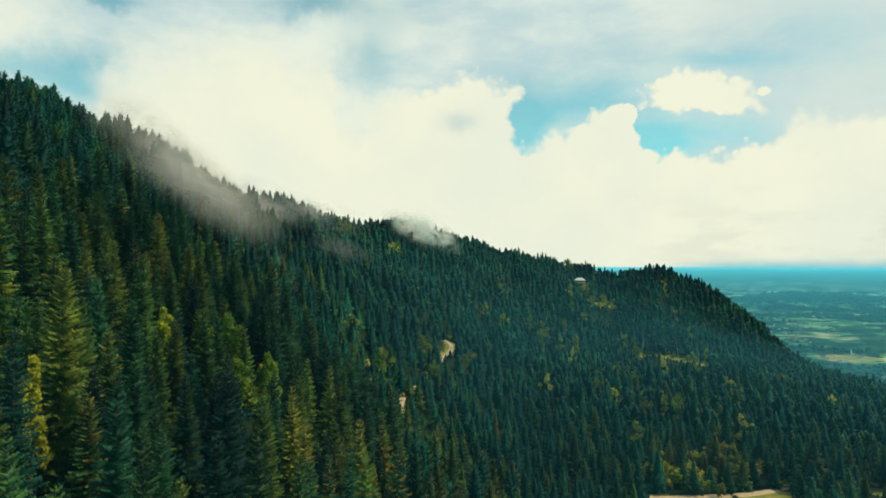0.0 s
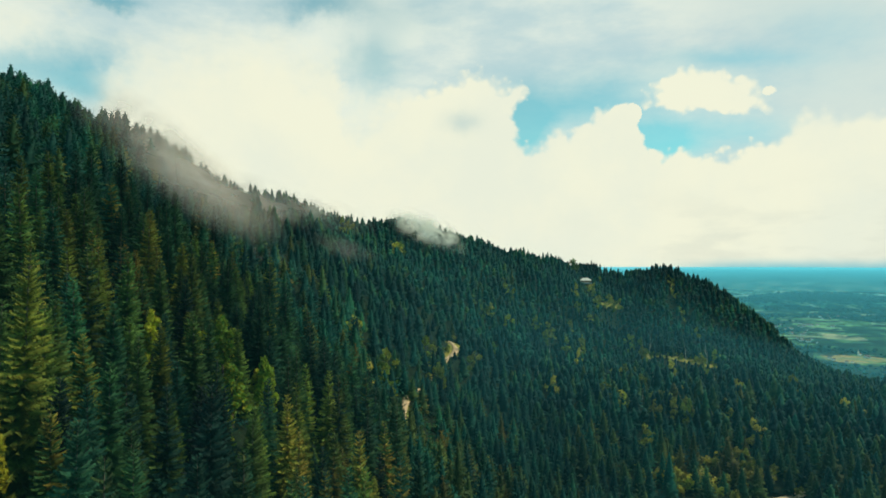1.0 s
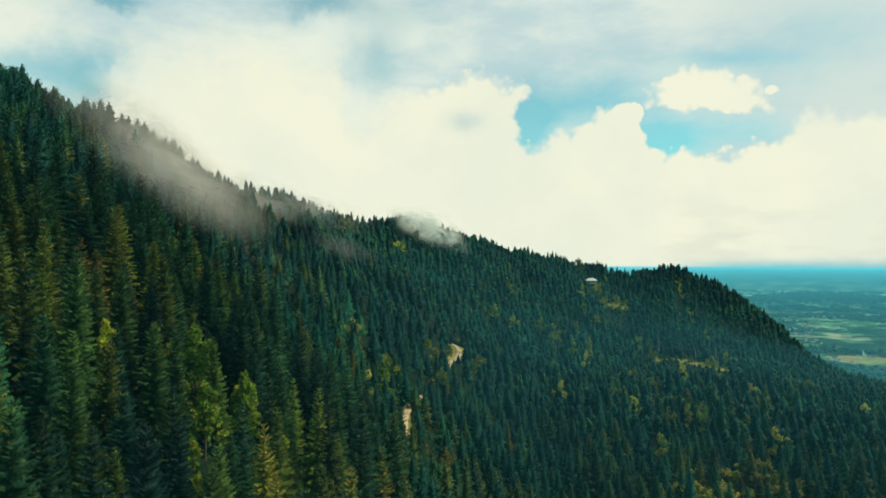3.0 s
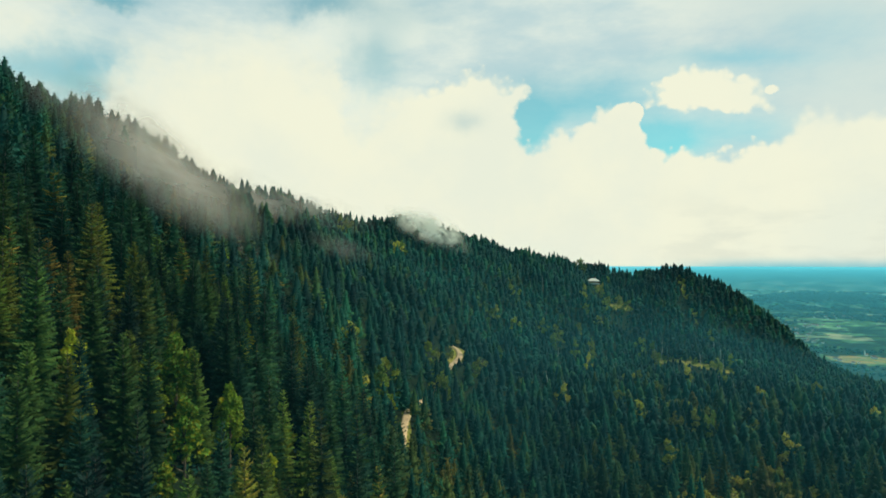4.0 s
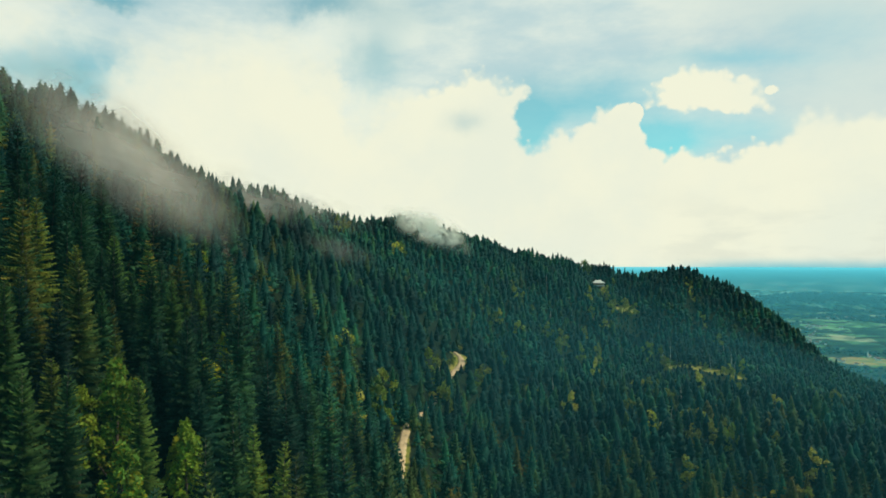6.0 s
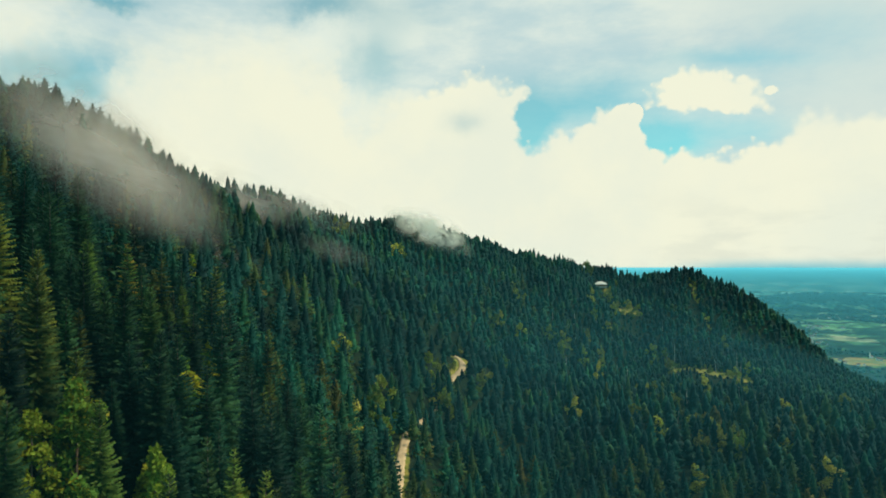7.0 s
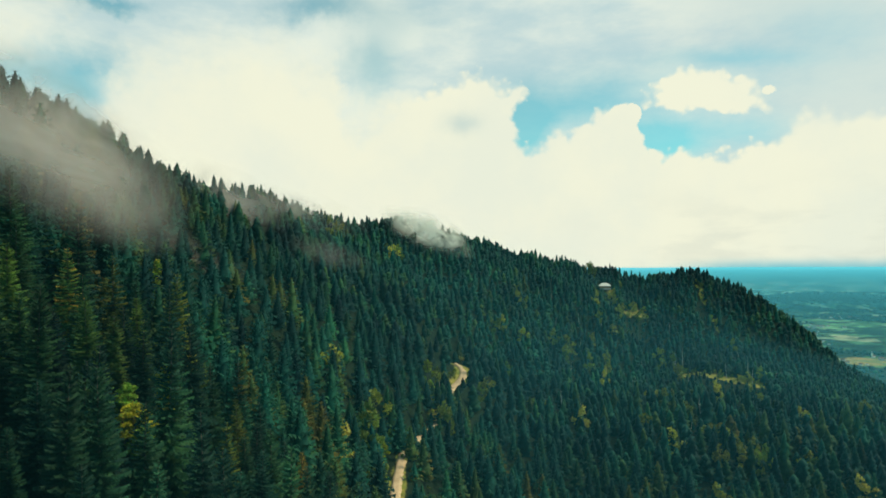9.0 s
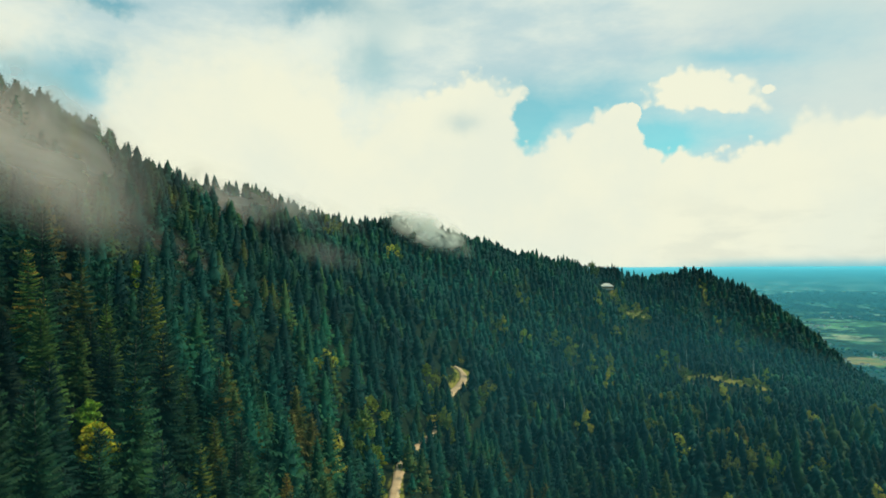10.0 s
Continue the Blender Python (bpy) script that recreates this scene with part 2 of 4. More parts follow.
fields = k.ramp(field_tone, (0.0, (0.03, 0.085, 0.05)), (0.22, (0.05, 0.13, 0.06)), (0.4, (0.13, 0.27, 0.09)), (0.72, (0.18, 0.36, 0.16)), (0.88, (0.33, 0.45, 0.24)), (1.0, (0.52, 0.48, 0.28)))
fields = k.mix(1.0, fields, k.ramp(k.noise(stretch_far, 1.0, 7.0, 0.65), (0.38, (0.45, 0.55, 0.62)), (0.62, (1.45, 1.4, 1.35))), "MULTIPLY")
tx, ty, _ = k.make("ShaderNodeSeparateXYZ", {0: true}).outputs
ty = k.math("MAXIMUM", ty, 0.3)
coarse = k.make("ShaderNodeCombineXYZ", {0: k.math("MULTIPLY", k.math("DIVIDE", tx, ty), 52.0), 1: k.math("DIVIDE", 165.0, ty)})
coarse = k.mix(0.06, coarse, k.noise(coarse, 2.0, 3.0, colour=True))
strips = k.noise(coarse, 0.75, 7.0, 0.74)          # land use grows coarser with the distance
fields = k.mix(1.0, fields, k.ramp(strips, (0.38, (0.35, 0.45, 0.52)), (0.5, (0.9, 0.95, 0.95)), (0.62, (1.5, 1.45, 1.4))), "MULTIPLY")
# far land in pale blue-green: part of the haze is in this colour
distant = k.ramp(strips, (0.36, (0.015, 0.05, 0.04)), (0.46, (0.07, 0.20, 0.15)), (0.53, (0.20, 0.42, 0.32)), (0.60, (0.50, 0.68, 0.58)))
fields = k.mix(1.0, fields, k.ramp(k.noise(true, 14.0, 4.0), (0.3, (0.75, 0.8, 0.75)), (0.7, (1.2, 1.15, 1.1))), "MULTIPLY")
wood_edge = k.math("ADD", wooded, k.math("MULTIPLY_ADD", k.noise(true, 9.0, 5.0, 0.65), 0.8, -0.4))
slanting = k.make("ShaderNodeMapping", {"Vector": coarse, "Rotation": (0, 0, 0.45), "Scale": (0.45, 1.0, 1.0)})
stretch = k.make("ShaderNodeMapping", {"Vector": true, "Rotation": (0, 0, 0.5), "Scale": (0.35, 0.8, 1.0)})
woods = k.math("MAXIMUM", k.step(wood_edge, 0.60, 0.70), k.math("MAXIMUM", k.step(k.noise(stretch, 4.5, 6.0, 0.6), 0.55, 0.58), k.step(k.noise(slanting, 0.6, 6.0, 0.68), 0.52, 0.55)))
ripe = k.make("ShaderNodeAttribute", attribute_name="ripe").outputs["Fac"]
fields = k.mix(woods, fields, rgb(0.016, 0.045, 0.03))
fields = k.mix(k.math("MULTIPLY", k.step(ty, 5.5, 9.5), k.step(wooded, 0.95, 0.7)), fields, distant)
ripe = k.math("ADD", ripe, k.math("MULTIPLY_ADD", k.noise(true, 9.0, 5.0, 0.7), 1.6, -0.8))
fields = k.mix(k.step(ripe, 0.45, 0.55), fields, k.mix(k.step(k.noise(true, 11.0, 3.0), 0.4, 0.6), rgb(0.46, 0.33, 0.12), rgb(0.22, 0.30, 0.12)))
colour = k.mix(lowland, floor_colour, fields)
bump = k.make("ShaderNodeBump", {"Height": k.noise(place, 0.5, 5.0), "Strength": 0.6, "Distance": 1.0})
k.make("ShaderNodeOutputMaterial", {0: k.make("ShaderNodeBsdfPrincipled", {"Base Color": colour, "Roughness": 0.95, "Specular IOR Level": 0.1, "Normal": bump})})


def plain_material(name, scale, low, high, rough=0.85, metal=0.0):
    """A weathered surface between two colours, with grain at two scales."""
    mat, k = material(name)
    place = k.make("ShaderNodeTexCoord").outputs["Object"]
    both = k.math("ADD", k.math("MULTIPLY", k.noise(place, scale, 5.0), 0.6), k.math("MULTIPLY", k.noise(place, scale * 9, 4.0), 0.4))
    bump = k.make("ShaderNodeBump", {"Height": both, "Strength": 0.3, "Distance": 0.05})
    k.make("ShaderNodeOutputMaterial", {0: k.make("ShaderNodeBsdfPrincipled", {"Base Color": k.ramp(both, (0.3, low), (0.7, high)), "Roughness": rough, "Metallic": metal, "Normal": bump})})
    return mat


GRAVEL = plain_material("gravel", 0.4, (0.38, 0.27, 0.16), (0.66, 0.50, 0.32), 0.95)
DEADWOOD = plain_material("deadwood", 1.0, (0.32, 0.29, 0.25), (0.60, 0.55, 0.47))
ROOF_METAL = plain_material("pale_roofing", 0.7, (0.55, 0.55, 0.52), (0.74, 0.73, 0.68), 0.6)
ROOF_TILE = plain_material("roof_tiles", 0.8, (0.16, 0.09, 0.06), (0.27, 0.15, 0.10))
TIMBER = plain_material("timber", 0.9, (0.16, 0.09, 0.05), (0.32, 0.20, 0.11))
PLASTER = plain_material("plaster", 0.5, (0.68, 0.66, 0.60), (0.82, 0.80, 0.74))
STONE = plain_material("rubble_stone", 0.8, (0.28, 0.27, 0.25), (0.45, 0.43, 0.40))
PANE, k = material("window_glass")
k.make("ShaderNodeOutputMaterial", {0: k.make("ShaderNodeBsdfPrincipled", {"Base Color": rgb(0.03, 0.035, 0.04), "Roughness": 0.08})})


def vapour(name, colour, scale, lo, hi, through=0.5):
    """Thin lit vapour; its density is an attribute of the sheet, broken up by noise."""
    mat, k = material(name)
    density = k.make("ShaderNodeAttribute", attribute_name="vapour").outputs["Fac"]
    place = k.make("ShaderNodeNewGeometry").outputs["Position"]
    if scale:
        cloudy = k.noise(k.make("ShaderNodeMapping", {"Vector": place, "Scale": (1.0, 1.0, 1.3)}), scale, 4.0, 0.5, distort=0.6)
        density = k.math("MULTIPLY", density, k.step(cloudy, lo, hi), clamp=True)
    lit = k.make("ShaderNodeMixShader", {0: through, 1: k.make("ShaderNodeBsdfDiffuse", {"Color": colour}), 2: k.make("ShaderNodeBsdfTranslucent", {"Color": colour})})
    k.make("ShaderNodeOutputMaterial", {0: k.make("ShaderNodeMixShader", {0: density, 1: k.make("ShaderNodeBsdfTransparent"), 2: lit})})
    return mat


MIST = vapour("mist", rgb(0.88, 0.77, 0.74), 0.034, 0.24, 0.72)
# lit copy of the mist: the sunlit white is put into its colour
BRIGHT_MIST = vapour("bright_mist", rgb(0.97, 0.95, 0.88), 0.05, 0.28, 0.70)
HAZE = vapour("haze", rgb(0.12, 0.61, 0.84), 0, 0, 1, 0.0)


# ---- the lie of the land ----
# the ridge round the bowl: plan x, y, height of the treetops, fall of the slope below
RIDGE = np.array([
    (-178, -250, 86, 0.62), (-172, 0, 80, 0.64), (-168, 120, 77, 0.62), (-165, 195, 77, 0.76), (-164, 265, 79, 0.885),
    (-164, 335, 79, 0.88), (-160, 410, 69, 0.73), (-148, 490, 66, 0.71), (-122, 605, 65, 0.71), (-88, 662, 55, 0.67), (-42, 720, 60, 0.64),
    (33, 780, 48, 0.615), (120, 830, 21, 0.475), (193, 866, 3.0, 0.41), (322, 840, -4.0, 0.38), (360, 817, -19, 0.42), (384, 797, -38, 0.46),
    (402, 778, -61, 0.50), (414, 758, -88, 0.48), (446, 722, -117, 0.42), (504, 655, -147, 0.42), (580, 560, -186, 0.45),
])
CANOPY = 20.0
PLAIN = -550.0


def spline(rows, count):
    """A smooth line through rows of numbers."""
    rows = np.asarray(rows, float)
    pad = np.vstack([2 * rows[0] - rows[1], rows, 2 * rows[-1] - rows[-2]])
    out = []
    for t in np.linspace(0, len(rows) - 1.0001, count):
        i, f = int(t), t - int(t)
        a, b, c, d = pad[i:i + 4]
        out.append(0.5 * (2 * b + (c - a) * f + (2 * a - 5 * b + 4 * c - d) * f * f + (3 * b - a - 3 * c + d) * f ** 3))
    return np.array(out)


CREST = spline(RIDGE, 110)


def ripple(x, y, size, seed):
    """Smooth bumps of about this size, between -1 and 1."""
    a = np.sin(x / size * 1.7 + seed) * np.cos(y / size * 1.3 + seed * 2.1)
    b = np.sin((x * 0.6 + y * 0.8) / size * 2.9 + seed * 3.3) * np.cos((x * 0.8 - y * 0.6) / size * 2.3 + seed * 1.7)
    return 0.6 * a + 0.4 * b


def soft_max(a, b, width):
    return np.logaddexp(a / width, b / width) * width


def mountain(x, y):
    x, y = np.asarray(x, float), np.asarray(y, float)
    total, weight = np.zeros_like(x), np.zeros_like(x)
    for cx, cy, h, fall in CREST:
        d2 = (x - cx) ** 2 + (y - cy) ** 2 + 60.0
        w = d2 ** -3.0
        total += w * (h - fall * (np.sqrt(d2) - 6.0))
        weight += w
    z = total / weight - CANOPY
    z = z + 3.0 * ripple(x, y, 38.0, 1.0) + 6.0 * ripple(x, y, 95.0, 4.0) + 7.5 * ripple(x, y * 0.4, 30.0, 6.0) * np.clip((y - 420) / 120, 0, 1)
    bowl = -106.0 - 0.11 * np.maximum(x - 190, 0) - 0.4 * np.maximum(0, np.hypot(x - 130, y - 330) - 470)
    return soft_max(z, bowl, 9.0) + 15.0 * np.exp(-((x - 272) / 75) ** 2 - ((y - 690) / 95) ** 2)


def true_distance(r):
    """The land beyond 2.6 km is drawn together, so that the horizon lies within 4.9 km."""
    far = np.clip((r - 2600.0) / 2300.0, 0, 0.975)
    return np.where(r < 2600, r, 2600.0 + 2300.0 * far / (1 - far))


def drawn_distance(d):
    far = (d - 2600.0) / (2300.0 + d - 2600.0)
    return np.where(d < 2600, d, 2600.0 + 2300.0 * far)


def wooded_hill(tx, ty):
    return np.exp(-((tx - 4500) / 1150) ** 2 - ((ty - 7600) / 420) ** 2)


ROAD = spline([(-18.5, 225), (-19, 250), (-20, 275), (-21, 300), (-21, 325), (-19.5, 345), (-14, 370), (-9, 392), (-6.5, 420), (-3.5, 450), (-1, 464), (3, 478), (6.4, 493), (7.2, 502), (5.6, 508), (2, 511)], 240)
ROAD_Z = np.convolve(np.pad(mountain(ROAD[:, 0], ROAD[:, 1]), 16, mode="edge"), np.ones(33) / 33, "valid")


def road_distance(x, y):
    best, level = np.full(np.shape(x), 1e9), np.zeros(np.shape(x))
    for (cx, cy), cz in zip(ROAD, ROAD_Z):
        d = np.hypot(x - cx, y - cy)
        level = np.where(d < best, cz, level)
        best = np.minimum(best, d)
    return best, level


def land(x, y):
    x, y = np.asarray(x, float), np.asarray(y, float)
    r = np.hypot(x, y) + 1e-6
    true = true_distance(r)
    tx, ty = x * true / r, y * true / r
    rise = 165 * wooded_hill(tx, ty) + 10 * ripple(tx, ty, 900.0, 2.0) + 14 * ripple(tx, ty, 420.0, 5.0) * np.clip((7000 - true) / 3000, 0, 1)
    drop = PLAIN + rise - true ** 2 / (2 * 6.37e6)
    plain = drop * r / true
    z = soft_max(mountain(x, y), plain, 12.0)
    d, level = road_distance(x, y)
    bench = np.clip((d - 5.5) / 6.0, 0, 1)
    return np.where(d < 11.5, level + (z - level) * bench * bench * (3 - 2 * bench), z)


# clearings in the woods: plan x, y, half widths, turn, how grassy
CLEARINGS = [
    (118, 268, 27, 11, 0.0, 1.0), (146, 276, 14, 7, 0.3, 0.9), (98, 274, 9, 6, 0.0, 0.9), (208, 282, 14, 5, 0.1, 0.6), (188, 813, 7, 18, 0.0, 0.6), (297, 824, 4, 8, 0.0, 0.7),
    (294, 803, 3.4, 12, 0.12, 0.6), (293, 768, 3.0, 12, -0.1, 0.5), (238, 648, 9, 10, -0.6, 0.8), (248, 636, 11, 10, -0.7, 0.9), (262, 622, 10, 9, -0.8, 0.8), (214, 662, 6, 18, 0.0, 0.8), (226, 656, 7, 8, -0.5, 0.8),
    (203, 766, 14, 9, 0.3, 0.7), (4.5, 491, 7, 24, -0.2, 0.7), (-10, 412, 4, 13, 0.1, 0.9), (110, 650, 4, 12, 0.2, 0.6),
]


def clearing(x, y):
    """How far inside a clearing a place lies (1 in its middle, 0 on its rim), and how grassy it is."""
    inside, green = np.full(np.shape(x), -1.0), np.zeros(np.shape(x))
    for cx, cy, a, b, spin, grassy in CLEARINGS:
        dx, dy = x - cx, y - cy
        p, q = dx * math.cos(spin) + dy * math.sin(spin), -dx * math.sin(spin) + dy * math.cos(spin)
        f = 1 - np.hypot(p / a, q / b)
        green = np.maximum(green, np.clip(f * 2.5 + 0.6, 0, 1) * grassy)
        inside = np.maximum(inside, f)
    return inside, green


def mesh_of(name, verts, faces, tone=None):
    """A mesh from arrays; faces: triangles or quads."""
    verts, faces = np.asarray(verts, np.float32), np.asarray(faces, np.int32)
    me = bpy.data.meshes.new(name)
    sides = faces.shape[1]
    me.vertices.add(len(verts))
    me.vertices.foreach_set("co", verts.ravel())
    me.loops.add(faces.size)
    me.loops.foreach_set("vertex_index", faces.ravel())
    me.polygons.add(len(faces))
    me.polygons.foreach_set("loop_start", np.arange(0, faces.size, sides, dtype=np.int32))
    me.polygons.foreach_set("loop_total", np.full(len(faces), sides, np.int32))
    if tone is not None:
        me.attributes.new("tone", "FLOAT", "POINT").data.foreach_set("value", np.asarray(tone, np.float32))
    me.update(calc_edges=True)
    return me


def woods_mask(tx, ty):
    """Woods on the plain, between 0 and 1, from the true plan in metres."""
    out = np.zeros(tx.size)
    for i, (a, b) in enumerate(zip(tx.ravel(), ty.ravel())):
        out[i] = noise.fractal(Vector((a / 900.0 + b / 2600.0, b / 620.0, 7.3)), 1.0, 2.1, 5)
    mask = np.clip(0.5 + (out.reshape(tx.shape) + 0.03 - 0.10 * np.clip((np.hypot(tx, ty) - 5000) / 6000, 0, 1)) * 3.0, 0, 1)
    return np.maximum(mask, np.clip(wooded_hill(tx, ty) * 3 - 0.4, 0, 1))


def polar_sheet(angles, radii, closed):
    """Plan and quads of a sheet round the origin."""
    a, r = np.meshgrid(np.radians(angles), radii)
    rows, cols = a.shape
    i, j = np.meshgrid(np.arange(rows - 1), np.arange(cols if closed else cols - 1), indexing="ij")
    i, j = i.ravel(), j.ravel()
    k = (j + 1) % cols
    faces = np.stack([(i + 1) * cols + j, (i + 1) * cols + k, i * cols + k, i * cols + j], 1)
    return r * np.sin(a), r * np.cos(a), r, faces


def ground_sheet():
    angles = np.concatenate([np.arange(-180, -50, 5.0), np.arange(-50, 50, 0.5), np.arange(50, 180, 5.0)])
    radii = np.concatenate([np.linspace(0.2, 224, 31), np.arange(228, 560, 4.0), np.arange(566, 1100, 9.0), np.linspace(1110, 3700, 80), np.linspace(3720, 4895, 90)])
    x, y, r, faces = polar_sheet(angles, radii, True)
    z = land(x, y)
    me = mesh_of("ground", np.stack([x, y, z], -1).reshape(-1, 3), faces)
    me.shade_smooth()
    true = true_distance(r) / r
    uv = np.stack([(x * true).ravel(), (y * true).ravel()], 1) / 1000.0
    layer = me.uv_layers.new(name="true_plan")
    layer.data.foreach_set("uv", uv[faces.ravel()].astype(np.float32).ravel())
    lowland = np.clip((-z - 330) / 120, 0, 1) * (r > 900)
    lowland = np.maximum(lowland, np.clip((r - 1800) / 300, 0, 1))
    wooded = np.zeros(x.shape)
    part_of = (r > 1500) & (y > 0) & (x > 0)
    wooded[part_of] = woods_mask((x * true)[part_of], (y * true)[part_of])
    tx, ty = x * true, y * true
    ripe = np.exp(-((tx - 2240) / 130) ** 2 - ((ty - 3470) / 190) ** 2) + np.exp(-((tx - 2420) / 90) ** 2 - ((ty - 3520) / 120) ** 2)
    wooded *= ripe < 0.3
    grassy = clearing(x, y)[1]
    d, _ = road_distance(x, y)
    grassy = np.maximum(grassy, np.clip((4.6 - d) / 3, 0, 0.6))
    for name, values in (("lowland", lowland), ("wooded", wooded), ("grassy", grassy), ("ripe", ripe)):
        me.attributes.new(name, "FLOAT", "POINT").data.foreach_set("value", values.ravel().astype(np.float32))
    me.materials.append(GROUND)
    return tagged(new("ground", me), "dark forest floor falling to green farmland plain", "ground", kind="structure")


ground_sheet()


def crest_distance(x, y):
    d = np.full(np.shape(x), 1e9)
    for cx, cy, *_ in CREST:
        d = np.minimum(d, np.hypot(x - cx, y - cy))
    return d


def haze_sheet():
    """A tinted see-through sheet standing in for blue air over the woods and the plain, thicker with the distance."""
    x, y, r, faces = polar_sheet(np.arange(-48, 49, 1.0), np.concatenate([np.arange(24, 1100, 20.0), np.linspace(1120, 4880, 120)]), False)
    true = true_distance(r)
    over_plain = (PLAIN + 240 - true ** 2 / (2 * 6.37e6)) * r / true
    z = soft_max(mountain(x, y) + 30, over_plain, 14.0)
    behind = (x < np.interp(y, RIDGE[:9, 1], RIDGE[:9, 0])) & (y < 620) | (y > np.interp(x, RIDGE[8:21, 0], RIDGE[8:21, 1])) & (x < 500)
    rim = np.where(r < 1300, np.clip((crest_distance(x, y) - 12) / 190, 0, 1) * ~behind, 1.0)
    # the constant share near the eye lifts the dark gaps towards teal
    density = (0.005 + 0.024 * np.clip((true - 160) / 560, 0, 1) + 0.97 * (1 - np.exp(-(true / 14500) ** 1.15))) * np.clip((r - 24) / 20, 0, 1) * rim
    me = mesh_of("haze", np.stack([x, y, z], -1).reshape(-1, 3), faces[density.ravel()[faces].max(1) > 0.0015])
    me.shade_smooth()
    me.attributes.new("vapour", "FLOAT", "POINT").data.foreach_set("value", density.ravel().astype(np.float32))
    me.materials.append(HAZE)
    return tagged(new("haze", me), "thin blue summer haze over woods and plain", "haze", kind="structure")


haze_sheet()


def ribbon(name, line, level, half, lift):
    """A slightly crowned way with ragged edges along a line of the plan."""
    ahead = np.gradient(line, axis=0)
    ahead /= np.linalg.norm(ahead, axis=1)[:, None]
    side = np.stack([ahead[:, 1], -ahead[:, 0]], 1)
    rows = []
    rag = np.random.default_rng(3)
    for f, drop in ((-1.4, -1.4), (-1.0, 0.0), (-0.45, 0.10), (0.0, 0.06), (0.45, 0.10), (1.0, 0.0), (1.4, -1.4)):
        wide = half * f + (rag.uniform(-0.35, 0.35, len(line)) if abs(f) >= 1 else 0)
        rows.append(np.column_stack([line + side * np.reshape(wide, (-1, 1)), level + lift + drop]))
    verts = np.stack(rows, 1).reshape(-1, 3)
    m = len(rows)
    faces = [(i * m + j, i * m + j + 1, (i + 1) * m + j + 1, (i + 1) * m + j) for i in range(len(line) - 1) for j in range(m - 1)]
    me = mesh_of(name, verts, faces)
    me.shade_smooth()
    me.materials.append(GRAVEL)
    return new(name, me)


tagged(ribbon("forest_road", ROAD, ROAD_Z, np.interp(ROAD[:, 1], (225, 400, 470, 490, 503, 511), (1.5, 1.4, 2.2, 2.2, 1.8, 0.9)), 0.8), "pale gravel forest road along the wooded slope", "road", kind="structure")
TRACK = spline([(80, 279), (96, 276), (114, 276.5), (132, 278), (150, 283), (167, 292)], 50)
tagged(ribbon("meadow_track", TRACK, land(TRACK[:, 0], TRACK[:, 1]), 1.9, 0.3), "pale gravel track across a grassy clearing", "road", kind="structure")


# ---- spruces ----
def spruce_arrays(rng, height, radius, whorls, branches, twigs):
    """Crown of a spruce: whorls of drooping boughs, each a spine with side twigs."""
    verts, faces, tones = [], [], []
    for w in range(whorls):
        f = 0.10 + 0.89 * (w + rng.uniform(-0.3, 0.3)) / whorls
        f = min(f, 0.985)
        reach = radius * (1 - f) ** (0.66 if twigs > 5 else 0.8) * (0.35 + 0.65 * min(1, (f + 0.05) / 0.25)) + 0.12
        lift = -0.55 + 1.0 * f ** 2
        spin = rng.uniform(0, 6.28)
        count = max(4, int(branches * (0.55 + 0.45 * (1 - f))))
        for b in range(count):
            a = spin + 6.283 * b / count + rng.uniform(-0.25, 0.25)
            length = reach * rng.uniform(0.6, 1.15)
            out = np.array([math.cos(a), math.sin(a), 0.0])
            side = np.array([-math.sin(a), math.cos(a), 0.0])
            rise = lift + rng.uniform(-0.15, 0.15)
            root = np.array([0, 0, f * height + rng.uniform(-0.15, 0.15)])
            tone = rng.uniform(0, 0.22)
            base = len(verts)
            spine = []
            for s in range(twigs + 1):
                q = s / twigs
                spine.append(root + out * length * q + np.array([0, 0, length * (rise * q + 0.28 * q * q)]))
            for s in range(twigs):
                p, q = spine[s], spine[s + 1]
                span = (0.42 if twigs < 6 else 0.27) * length * (1 - 0.7 * s / twigs) * rng.uniform(0.7, 1.2) + 0.1
                for sign in (1, -1):
                    tip = (p + q) / 2 + side * sign * span + out * span * 0.45 - np.array([0, 0, span * rng.uniform(0.45, 1.15)])
                    start = len(verts)
                    verts.extend([p, q + out * 0.05 * length, tip])
                    faces.append((start, start + 1, start + 2) if sign > 0 else (start + 1, start, start + 2))
            tones.extend([tone] * (len(verts) - base))
    if twigs > 5:
        return np.array(verts), np.array(faces), np.array(tones)
    sides = 9
    levels = [(f, radius * (1 - f) ** 0.85 * (0.27 if twigs > 3 else 0.5 if twigs > 2 else 0.62) * min(1, f / 0.2 + 0.2)) for f in (0.1, 0.2, 0.32, 0.45, 0.58, 0.72, 0.86)]
    start = len(verts)
    for f, r in levels:
        for i in range(sides):
            a, q = 6.2832 * i / sides, r * rng.uniform(0.7, 1.25)
            verts.append(np.array([q * math.cos(a), q * math.sin(a), height * (f + rng.uniform(-0.02, 0.02))]))
    verts.append(np.array([0, 0, height * 0.97]))
    for k in range(len(levels) - 1):
        for i in range(sides):
            a, b = start + k * sides + i, start + k * sides + (i + 1) % sides
            faces.extend([(a, b, b + sides), (a, b + sides, a + sides)])
    last = start + (len(levels) - 1) * sides
    faces.extend([(last + i, last + (i + 1) % sides, len(verts) - 1) for i in range(sides)])
    tones.extend([0.0] * (len(verts) - start))
    return np.array(verts), np.array(faces), np.array(tones)


